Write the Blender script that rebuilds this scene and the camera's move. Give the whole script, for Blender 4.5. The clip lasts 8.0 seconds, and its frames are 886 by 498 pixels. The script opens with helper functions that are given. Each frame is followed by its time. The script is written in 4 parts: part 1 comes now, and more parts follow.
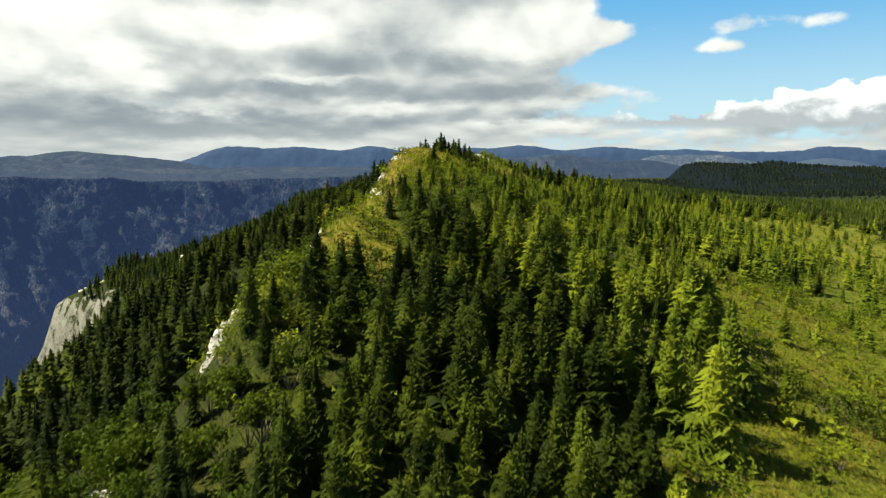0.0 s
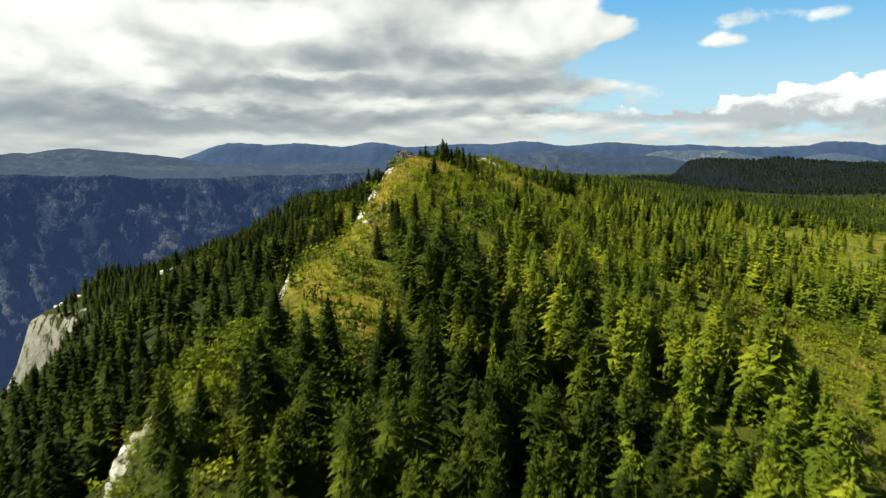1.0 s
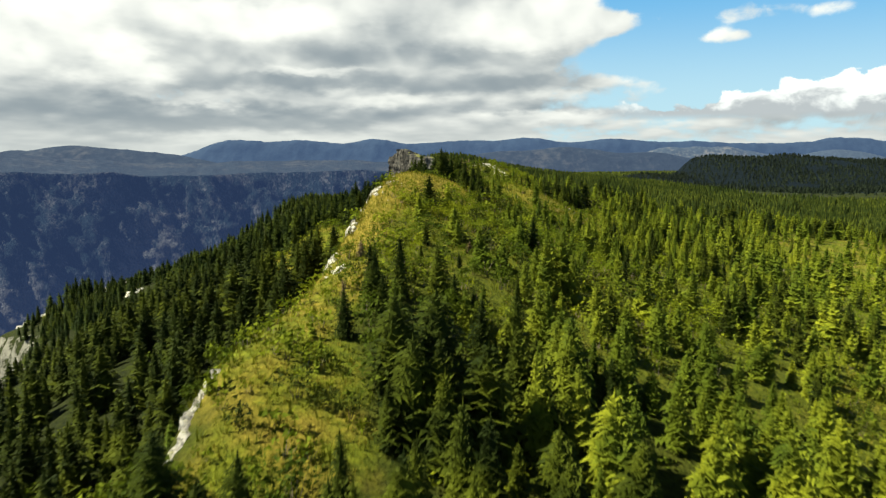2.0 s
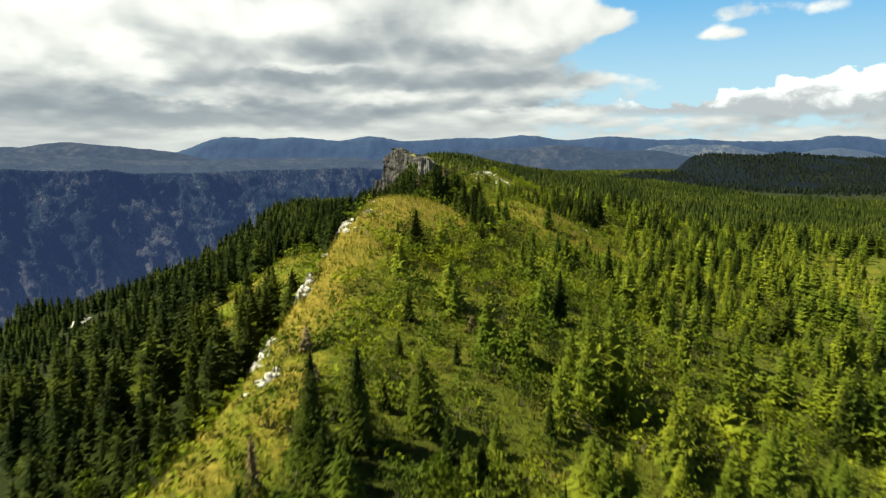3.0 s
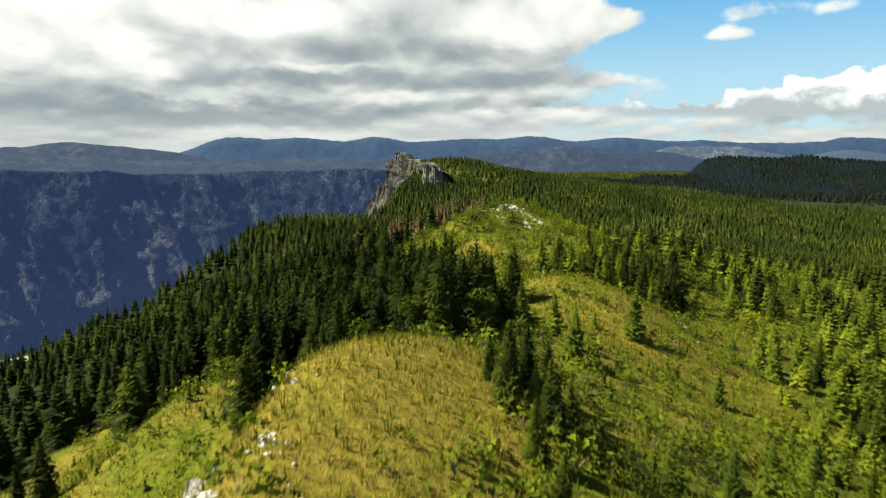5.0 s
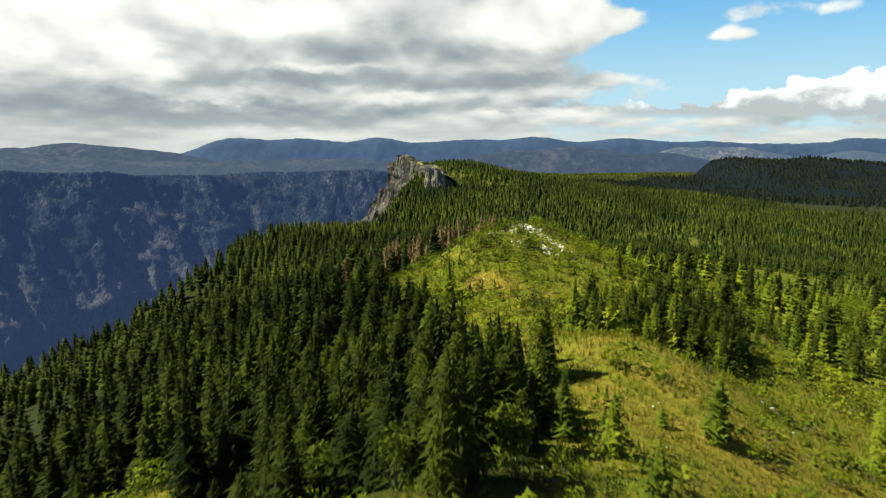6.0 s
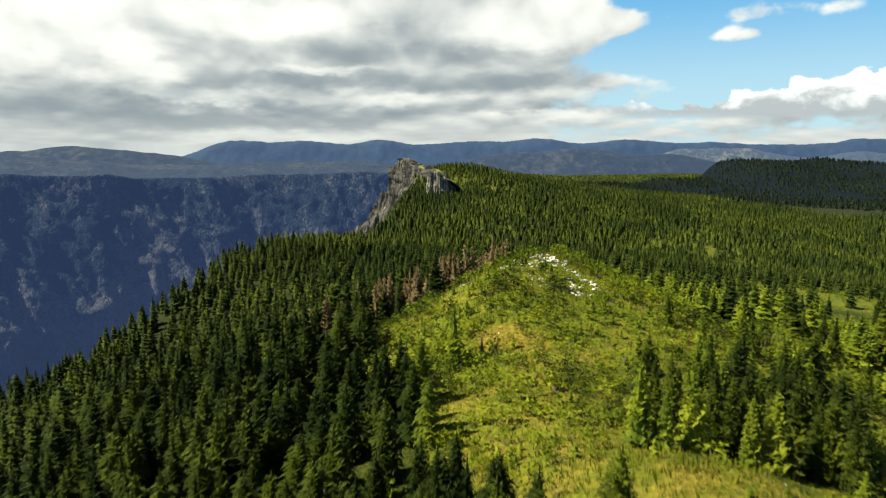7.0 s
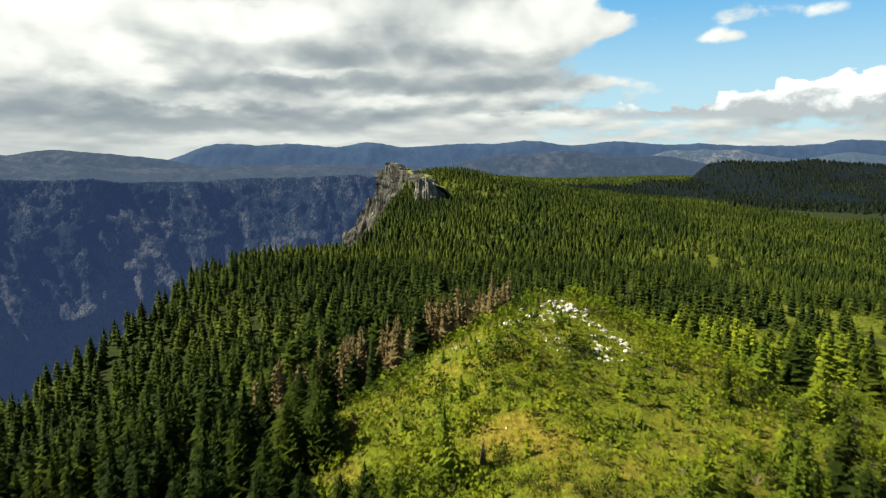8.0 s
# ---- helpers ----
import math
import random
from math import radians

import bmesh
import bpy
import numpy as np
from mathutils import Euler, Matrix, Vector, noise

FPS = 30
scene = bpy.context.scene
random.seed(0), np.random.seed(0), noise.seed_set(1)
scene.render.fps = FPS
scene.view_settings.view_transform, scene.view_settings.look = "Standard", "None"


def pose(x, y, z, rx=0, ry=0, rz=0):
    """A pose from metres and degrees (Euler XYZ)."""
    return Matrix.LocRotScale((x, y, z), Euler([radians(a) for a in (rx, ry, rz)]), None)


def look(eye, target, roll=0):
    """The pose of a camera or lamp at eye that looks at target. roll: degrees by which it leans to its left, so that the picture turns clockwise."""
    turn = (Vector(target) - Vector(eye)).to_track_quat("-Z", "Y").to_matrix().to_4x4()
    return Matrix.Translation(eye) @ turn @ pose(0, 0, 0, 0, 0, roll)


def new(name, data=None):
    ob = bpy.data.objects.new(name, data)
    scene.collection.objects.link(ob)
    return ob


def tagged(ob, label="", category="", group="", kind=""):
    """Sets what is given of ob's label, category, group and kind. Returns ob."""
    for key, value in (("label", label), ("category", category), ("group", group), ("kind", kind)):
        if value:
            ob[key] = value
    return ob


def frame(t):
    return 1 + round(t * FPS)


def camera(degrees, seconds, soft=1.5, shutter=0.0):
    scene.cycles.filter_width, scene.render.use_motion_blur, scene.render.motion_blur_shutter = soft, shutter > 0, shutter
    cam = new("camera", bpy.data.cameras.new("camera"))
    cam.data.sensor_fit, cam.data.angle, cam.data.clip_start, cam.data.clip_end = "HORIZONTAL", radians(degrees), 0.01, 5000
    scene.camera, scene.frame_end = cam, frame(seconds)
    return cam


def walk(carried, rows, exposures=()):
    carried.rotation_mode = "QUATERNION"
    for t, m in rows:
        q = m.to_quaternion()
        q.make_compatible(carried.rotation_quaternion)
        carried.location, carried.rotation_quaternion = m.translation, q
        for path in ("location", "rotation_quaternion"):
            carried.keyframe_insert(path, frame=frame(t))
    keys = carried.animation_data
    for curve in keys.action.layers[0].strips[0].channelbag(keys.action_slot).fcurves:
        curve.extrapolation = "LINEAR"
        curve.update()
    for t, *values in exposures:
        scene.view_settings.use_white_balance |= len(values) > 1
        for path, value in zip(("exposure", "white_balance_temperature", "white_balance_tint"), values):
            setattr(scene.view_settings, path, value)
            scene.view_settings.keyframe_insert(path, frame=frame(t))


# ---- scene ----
cam = camera(66.1, 8.0, soft=1.3, shutter=0.3)
METRES, EYE, TILT, LEAN, TURN = 240.0, 60.0, -8.0, 0.0, 0.0
ROWS = [
    (0.0, 0.0, 0.0, 0.0, -0.0, 0.0, 0.0),
    (0.5, 0.0002, 0.0468, 0.0147, 0.4, -0.15, -0.02),
    (1.0, 0.0008, 0.0985, 0.0298, 0.24, -0.37, 0.14),
    (1.5, 0.002, 0.1542, 0.0455, 0.39, -0.53, 0.2),
    (3.0, 0.0054, 0.343, 0.0926, 0.09, -0.93, 0.12),
    (3.5, 0.0052, 0.4115, 0.1096, -0.34, -0.99, 0.14),
    (4.0, 0.0039, 0.4827, 0.1272, 0.54, -1.06, -0.12),
    (4.5, 0.0024, 0.5544, 0.1439, 0.49, -0.97, -0.07),
    (6.0, -0.0015, 0.7261, 0.1831, 0.79, -0.91, -0.11),
    (6.5, -0.003, 0.7885, 0.1962, 0.04, -0.81, 0.09),
    (7.0, -0.0036, 0.8509, 0.2094, 1.01, -0.78, 0.04),
    (7.5, -0.0038, 0.9116, 0.2227, 0.05, -0.66, 0.32),
    (8.0, -0.0033, 0.9713, 0.2359, 0.15, -0.61, 0.36),
]
walk(cam, [(t, pose(0, 0, EYE, TILT, LEAN, TURN) @ pose(METRES * x, METRES * y, METRES * z, 90 + pitch, roll, yaw)) for t, x, y, z, yaw, pitch, roll in ROWS])

# ---- node helpers ----


class Tree:
    """Short names for building node trees."""

    def __init__(self, owner):
        owner.use_nodes = True
        self.t = owner.node_tree
        self.t.nodes.clear()

    def node(self, kind, **settings):
        n = self.t.nodes.new(kind)
        for key, value in settings.items():
            setattr(n, key, value)
        return n

    def put(self, socket, value):
        if isinstance(value, bpy.types.NodeSocket):
            self.t.links.new(value, socket)
        elif value is not None:
            socket.default_value = value

    def math(self, op, a, b=None, c=None, clamp=False):
        n = self.node("ShaderNodeMath", operation=op, use_clamp=clamp)
        for i, v in enumerate((a, b, c)):
            self.put(n.inputs[i], v)
        return n.outputs[0]

    def span(self, v, lo, hi, out_lo=0.0, out_hi=1.0, smooth=True):
        n = self.node("ShaderNodeMapRange", interpolation_type="SMOOTHSTEP" if smooth else "LINEAR")
        for i, x in enumerate((v, lo, hi, out_lo, out_hi)):
            self.put(n.inputs[i], x)
        return n.outputs[0]

    def mix(self, fac, a, b, blend="MIX"):
        n = self.node("ShaderNodeMix", data_type="RGBA", blend_type=blend)
        self.put(n.inputs[0], fac)
        self.put(n.inputs[6], a)
        self.put(n.inputs[7], b)
        return n.outputs[2]

    def noise(self, vec, scale, detail=4.0, rough=0.55, distort=0.0, which=0):
        n = self.node("ShaderNodeTexNoise")
        self.put(n.inputs["Vector"], vec)
        self.put(n.inputs["Scale"], scale)
        self.put(n.inputs["Detail"], detail)
        self.put(n.inputs["Roughness"], rough)
        self.put(n.inputs["Distortion"], distort)
        return n.outputs[which]

    def xyz(self, x, y, z):
        n = self.node("ShaderNodeCombineXYZ")
        for i, v in enumerate((x, y, z)):
            self.put(n.inputs[i], v)
        return n.outputs[0]


def rgb(r, g, b):
    return (r, g, b, 1.0)


# ---- sky and sun ----
SUN_AZ, SUN_EL = -98.0, 49.0  # degrees from straight ahead (left is minus), and above the horizon
scene.view_settings.exposure = 1.6

world = bpy.data.worlds.new("sky")
scene.world = world
w = Tree(world)
direction = w.node("ShaderNodeTexCoord").outputs["Generated"]
sep = w.node("ShaderNodeSeparateXYZ")
w.put(sep.inputs[0], direction)
dx, dy, dz = sep.outputs
az = w.math("MULTIPLY", w.math("ARCTAN2", dx, dy), 57.2958)
el = w.math("MULTIPLY", w.math("ARCSINE", dz), 57.2958)
sky = w.node("ShaderNodeTexSky", sky_type="NISHITA", sun_disc=False, sun_elevation=radians(SUN_EL), sun_rotation=radians(SUN_AZ),
             altitude=1200.0, air_density=1.0, dust_density=0.6, ozone_density=1.5)


def oval(u0, v0, ru, rv, soft=1.0):
    """1 inside an oval of the sky, falling to 0 round it; degrees."""
    a = w.math("DIVIDE", w.math("SUBTRACT", az, u0), ru)
    b = w.math("DIVIDE", w.math("SUBTRACT", el, v0), rv)
    d = w.math("SQRT", w.math("ADD", w.math("MULTIPLY", a, a), w.math("MULTIPLY", b, b)))
    return w.span(d, 1.0 + soft, max(0.0, 1.0 - soft), 0.0, 1.0)


def plus(*terms):
    out = terms[0]
    for t in terms[1:]:
        out = w.math("ADD", out, t)
    return out


def times(a, k):
    return w.math("MULTIPLY", a, k)


# cloud layers, flattened towards the horizon
lofty = times(w.math("LOGARITHM", w.math("ADD", w.math("MAXIMUM", el, 0.0), 2.6), math.e), 1.5)


def layer(lift, seed):
    at = w.xyz(times(az, 0.088), w.math("ADD", lofty, lift), seed)
    puff = w.node("ShaderNodeTexVoronoi", feature="SMOOTH_F1")
    w.put(puff.inputs["Vector"], w.xyz(times(az, 0.125), times(w.math("ADD", lofty, lift), 1.15), w.noise(at, 2.0, 2.0)))
    w.put(puff.inputs["Scale"], 1.7)
    w.put(puff.inputs["Smoothness"], 0.6)
    w.put(puff.inputs["Detail"], 1.5)
    body = w.noise(at, 1.35, 3.5, 0.48, 0.35)
    curl = w.noise(at, 3.4, 3.5, 0.50, 0.5)
    return plus(times(body, 1.0), times(curl, 0.26), times(w.math("SUBTRACT", 0.42, puff.outputs["Distance"]), 0.46), -0.13)


shape = layer(0.0, 4.0)
above = layer(0.26, 4.0)
clear = plus(times(oval(28.5, 8.8, 16.5, 4.6, 0.40), 0.66), times(oval(12.5, 6.6, 5.0, 1.3, 0.6), 0.32), times(oval(-14.5, 12.6, 3.0, 0.9, 0.8), 0.38),
             times(oval(38.0, 16.0, 26.0, 6.0, 0.6), 0.40), times(w.span(el, 18.0, 45.0), 0.26))
clumps = plus(times(oval(21.0, 10.0, 3.2, 1.2, 0.95), 0.79), times(oval(28.0, 9.6, 3.8, 0.9, 0.95), 0.91), times(oval(21.5, 7.9, 2.8, 0.5, 0.95), 0.74), times(oval(12.0, 9.4, 5.5, 0.9, 0.7), 0.50),
              times(w.span(el, 3.2, 1.8), 0.30), times(oval(-20.0, 7.0, 32.0, 9.0, 0.3), 0.62), times(oval(4.0, 9.0, 13.0, 4.0, 0.6), 0.40))
heap = w.noise(w.xyz(times(az, 0.30), times(el, 0.42), 21.0), 1.5, 5.0, 0.58, 0.3)
dense = plus(shape, w.math("SUBTRACT", clumps, clear), times(w.math("SUBTRACT", heap, 0.5), 0.75))
cover = w.span(dense, 0.34, 0.68)
relief = w.math("SUBTRACT", shape, above)
stir_at = w.xyz(times(az, 0.11), times(el, 0.26), 3.0)
stir_az = plus(az, times(w.math("SUBTRACT", w.noise(stir_at, 1.3, 4.0, 0.58), 0.5), 9.0))
stir_el = plus(el, times(w.math("SUBTRACT", w.noise(w.xyz(times(az, 0.11), times(el, 0.26), 33.0), 1.5, 4.5, 0.60), 0.5), 3.2))


def billow(u0, v0, ru, rv, amount):
    """A broad bright head or grey base in the cloud deck, with a stirred outline."""
    a = w.math("DIVIDE", w.math("SUBTRACT", stir_az, u0), ru)
    b = w.math("DIVIDE", w.math("SUBTRACT", stir_el, v0), rv)
    d = w.math("SQRT", w.math("ADD", w.math("MULTIPLY", a, a), w.math("MULTIPLY", b, b)))
    return times(w.span(d, 1.55, 0.35, 0.0, 1.0), amount)


heads_and_bases = plus(
    billow(-33.0, 11.0, 8.0, 5.0, 0.55), billow(-25.0, 6.0, 3.0, 1.8, 0.42), billow(-16.5, 9.6, 6.0, 1.5, 0.36), billow(-9.0, 10.8, 7.0, 1.5, 0.30), billow(8.5, 9.8, 9.0, 1.9, 0.34),
    billow(-20.0, 3.7, 6.0, 0.5, 0.20), billow(-12.0, 5.9, 4.0, 0.4, 0.20), billow(-15.0, 0.7, 8.0, 0.8, 0.20), billow(-4.5, 3.3, 4.0, 0.5, 0.24), billow(9.0, 2.2, 7.0, 0.6, 0.22), billow(12.0, 4.3, 4.0, 0.6, 0.16),
    billow(-16.5, 2.1, 12.0, 1.2, -0.36), billow(-29.0, 2.6, 7.0, 2.2, -0.20), billow(-11.5, 5.1, 6.0, 0.7, -0.22), billow(-4.5, 7.0, 6.0, 1.1, -0.24), billow(1.5, 5.0, 10.0, 0.9, -0.28), billow(4.0, 6.8, 5.0, 0.7, -0.16),
    billow(-28.0, 8.3, 4.0, 1.2, -0.12), billow(6.0, 3.1, 9.0, 0.5, -0.16))
lit = w.span(plus(times(relief, 0.80), times(w.math("SUBTRACT", 0.5, shape), 0.14), heads_and_bases,
                  times(oval(28.0, 4.4, 12.0, 2.0, 0.6), 0.42), times(oval(25.0, 9.0, 9.0, 2.2, 0.5), 0.20), times(oval(27.0, 2.5, 12.0, 0.5, 0.7), -0.34)), -0.44, 0.66)
cloud = w.mix(lit, rgb(2.9, 3.45, 3.7), rgb(10.4, 10.6, 9.7))
low = w.span(el, 2.6, 0.4)
cloud = w.mix(times(low, 0.45), cloud, rgb(6.5, 6.9, 6.5))
# heaped clouds low over the hills, with flat grey bases and bright heads
tops = plus(2.7, times(w.span(az, 17.0, 34.0), 2.4), times(w.noise(w.xyz(times(az, 0.16), 0.0, 2.0), 1.6, 2.0), 1.6), times(w.math("SUBTRACT", heap, 0.5), 3.2))
bank = w.math("MULTIPLY", w.span(w.math("SUBTRACT", tops, el), 0.45, 0.75), w.math("MULTIPLY", w.span(az, 9.0, 18.0), w.span(el, 1.7, 2.4)))
heads = w.mix(w.span(plus(times(w.math("SUBTRACT", el, 2.5), 0.60), times(w.math("SUBTRACT", heap, 0.5), 3.2)), 0.0, 1.0), rgb(4.9, 5.4, 5.5), rgb(10.3, 10.8, 10.3))
haze_blue = w.mix(w.span(el, 3.0, 13.0), rgb(4.6, 7.6, 9.0), rgb(1.2, 5.0, 8.8))
blue = w.mix(w.span(el, 14.0, 30.0), w.mix(0.25, haze_blue, sky.outputs[0]), sky.outputs[0])
paint = w.mix(bank, w.mix(cover, blue, cloud), heads)
back = w.node("ShaderNodeBackground")
w.put(back.inputs[0], paint)
w.put(back.inputs[1], 0.0354)
w.put(w.node("ShaderNodeOutputWorld").inputs[0], back.outputs[0])

sun = new("sun", bpy.data.lights.new("sun", "SUN"))
sun.data.energy, sun.data.angle, sun.data.color = 5.0, radians(0.6), (0.96, 0.95, 0.73)
sa, se = radians(SUN_AZ), radians(SUN_EL)
to_sun = Vector((math.sin(sa) * math.cos(se), math.cos(sa) * math.cos(se), math.sin(se)))
sun.matrix_world = look((0, 0, 300), Vector((0, 0, 300)) - to_sun)

# ---- materials ----


def material(name):
    m = bpy.data.materials.new(name)
    t = Tree(m)
    return m, t


def surface(t, color, rough=0.8, bump=None, strength=0.4, distance=0.1, spec=0.3, through_light=0.0, glow=None, glow_strength=0.0, holes=None):
    p = t.node("ShaderNodeBsdfPrincipled")
    t.put(p.inputs["Base Color"], color)
    t.put(p.inputs["Roughness"], rough)
    t.put(p.inputs["Specular IOR Level"], spec)
    if glow is not None:
        t.put(p.inputs["Emission Color"], glow)
        t.put(p.inputs["Emission Strength"], glow_strength)
    if bump is not None:
        b = t.node("ShaderNodeBump")
        t.put(b.inputs["Height"], bump)
        t.put(b.inputs["Strength"], strength)
        t.put(b.inputs["Distance"], distance)
        t.put(p.inputs["Normal"], b.outputs[0])
    out = p.outputs[0]
    if through_light:
        tr = t.node("ShaderNodeBsdfTranslucent")
        t.put(tr.inputs[0], color)
        mx = t.node("ShaderNodeMixShader")
        t.put(mx.inputs[0], through_light)
        t.put(mx.inputs[1], out)
        t.put(mx.inputs[2], tr.outputs[0])
        out = mx.outputs[0]
    if holes is not None:
        mx = t.node("ShaderNodeMixShader")
        t.put(mx.inputs[0], holes)
        t.put(mx.inputs[1], out)
        t.put(mx.inputs[2], t.node("ShaderNodeBsdfTransparent").outputs[0])
        out = mx.outputs[0]
    t.put(t.node("ShaderNodeOutputMaterial").inputs[0], out)


def position(t):
    return t.node("ShaderNodeNewGeometry").outputs["Position"]


def foliage(name, dark, mid, light, single, through_light=0.3, gap=0.43, grain=7.0, patches=0.045):
    """Leaves and needles: three greens, varied from stand to stand, plant to plant and clump to clump."""
    m, t = material(name)
    g = t.node("ShaderNodeNewGeometry")
    own = t.node("ShaderNodeObjectInfo").outputs["Random"] if single else g.outputs["Random Per Island"]
    stand = t.span(t.noise(g.outputs["Position"], patches, 3.0), 0.35, 0.65)
    plant = t.span(t.noise(g.outputs["Position"], 0.22, 2.0), 0.3, 0.7)
    fac = t.math("ADD", t.math("MULTIPLY", own, 0.42), t.math("MULTIPLY", plant, 0.5), clamp=True)
    c = t.mix(fac, rgb(*dark), rgb(*mid))
    c = t.mix(t.math("MULTIPLY", stand, t.math("MULTIPLY", plant, 0.85)), c, rgb(*light))
    holes = t.math("LESS_THAN", t.noise(g.outputs["Position"], grain, 3.0, 0.65), gap) if gap else None
    surface(t, c, 0.75, spec=0.06, through_light=through_light, holes=holes)
    return m


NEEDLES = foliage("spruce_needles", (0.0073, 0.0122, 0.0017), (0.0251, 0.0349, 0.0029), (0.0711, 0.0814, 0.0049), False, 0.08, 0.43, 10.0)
FAR_NEEDLES = foliage("far_spruce_needles", (0.0090, 0.0160, 0.0030), (0.0270, 0.0385, 0.0046), (0.0780, 0.0900, 0.0080), False, 0.08, 0.36, 2.2, 0.016)
# Cloud shade over the low hill's forest is put into these near-black needles.
CLOUD_SHADE_NEEDLES = foliage("cloud_shade_needles", (0.0030, 0.0055, 0.0040), (0.0060, 0.0100, 0.0055), (0.0120, 0.0170, 0.0065), False, 0.05, 0.0, 1.0, 0.006)
NEEDLES_ONE = foliage("spruce_needles_single", (0.0073, 0.0125, 0.0017), (0.0251, 0.0358, 0.0029), (0.0711, 0.0824, 0.0049), True, 0.08, 0.43, 13.0)
# Yellow-green young growth, lightened further to carry the sunlit side of the ridge.
YOUNG_LIT = foliage("young_lit_spruce_needles", (0.0359, 0.0544, 0.0048), (0.0944, 0.1200, 0.0079), (0.2012, 0.2106, 0.0121), False, 0.16, 0.42, 10.0)
YOUNG_LIT_ONE = foliage("young_lit_spruce_needles_single", (0.0298, 0.0468, 0.0046), (0.0791, 0.1028, 0.0076), (0.1677, 0.1790, 0.0117), True, 0.16, 0.43, 13.0)
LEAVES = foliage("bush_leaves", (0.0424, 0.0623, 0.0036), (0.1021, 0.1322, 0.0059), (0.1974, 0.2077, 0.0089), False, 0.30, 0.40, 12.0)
# Darker copies of the spruce needles: shade on the gorge side put into colour.
SHADED_NEEDLES = foliage("shaded_spruce_needles", (0.0050, 0.0104, 0.0012), (0.0172, 0.0275, 0.0022), (0.0530, 0.0660, 0.0040), False, 0.05, 0.43, 10.0)
SHADED_NEEDLES_ONE = foliage("shaded_spruce_needles_single", (0.0050, 0.0104, 0.0012), (0.0172, 0.0275, 0.0022), (0.0530, 0.0660, 0.0040), True, 0.05, 0.43, 13.0)
TREE_LEAVES = foliage("tree_leaves", (0.0240, 0.0400, 0.0030), (0.0580, 0.0800, 0.0050), (0.1150, 0.1300, 0.0080), False, 0.30, 0.40, 12.0)
DRY = foliage("dead_needles", (0.090, 0.062, 0.026), (0.140, 0.100, 0.045), (0.205, 0.150, 0.070), False, 0.1, 0.34)
GREEN_GRASS = foliage("green_grass_blades", (0.0482, 0.0609, 0.0032), (0.0965, 0.1091, 0.0051), (0.1587, 0.1523, 0.0089), False, 0.30, 0.0)
GRASS = foliage("grass_blades", (0.1006, 0.0969, 0.0082), (0.1780, 0.1475, 0.0147), (0.2786, 0.2191, 0.0368), False, 0.35, 0.0)


def make_bark():
    m, t = material("bark")
    n = t.noise(position(t), 6.0, 4.0)
    surface(t, t.mix(n, rgb(0.07, 0.05, 0.035), rgb(0.17, 0.13, 0.10)), 0.9, n, 0.6, 0.03)
    return m


def make_ground():
    """Hill turf: green and straw-coloured grass with bare soil, forest litter between the trees darkened to near black
    for their shade.
    """
    m, t = material("hill_turf")
    p = position(t)
    big = t.span(t.noise(p, 0.035, 4.0, 0.6), 0.38, 0.62)
    mid = t.span(t.noise(p, 0.16, 5.0, 0.65), 0.35, 0.65)
    small = t.span(t.noise(p, 1.3, 6.0, 0.72), 0.32, 0.68, smooth=False)
    green = t.mix(small, rgb(0.046, 0.060, 0.004), rgb(0.148, 0.160, 0.010))
    straw = t.mix(small, rgb(0.095, 0.078, 0.009), rgb(0.255, 0.188, 0.026))
    a = t.node("ShaderNodeAttribute", attribute_name="dry_grass")
    dry = t.span(t.math("ADD", t.math("ADD", t.math("MULTIPLY", mid, 0.5), t.math("MULTIPLY", big, 0.25)), t.math("MULTIPLY", a.outputs["Fac"], 0.8)), 0.45, 1.15)
    c = t.mix(dry, green, straw)
    # Shade under the trees is put into the litter's near-black colour.
    f = t.node("ShaderNodeAttribute", attribute_name="shaded_litter")
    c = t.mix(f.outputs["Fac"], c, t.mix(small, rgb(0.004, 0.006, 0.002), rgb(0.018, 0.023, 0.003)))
    b = t.node("ShaderNodeAttribute", attribute_name="bare_rock")
    rock = t.span(t.math("ADD", t.math("MULTIPLY", b.outputs["Fac"], 1.35), t.math("ADD", t.math("MULTIPLY", t.math("SUBTRACT", small, 0.5), 0.6), t.math("MULTIPLY", t.math("SUBTRACT", mid, 0.5), 0.9))), 0.86, 1.10)
    c = t.mix(rock, c, t.mix(t.math("MULTIPLY", t.math("ADD", small, mid), 0.5), rgb(0.042, 0.040, 0.030), rgb(0.20, 0.186, 0.155)))
    # Valley floor: the haze of distance is toned into its dull blue-green base.
    v = t.node("ShaderNodeAttribute", attribute_name="valley")
    c = t.mix(v.outputs["Fac"], c, t.mix(t.noise(p, 0.012, 5.0, 0.65), rgb(0.008, 0.014, 0.013), rgb(0.028, 0.034, 0.032)))
    surface(t, c, 0.95, small, 0.8, 0.35, spec=0.1)
    return m


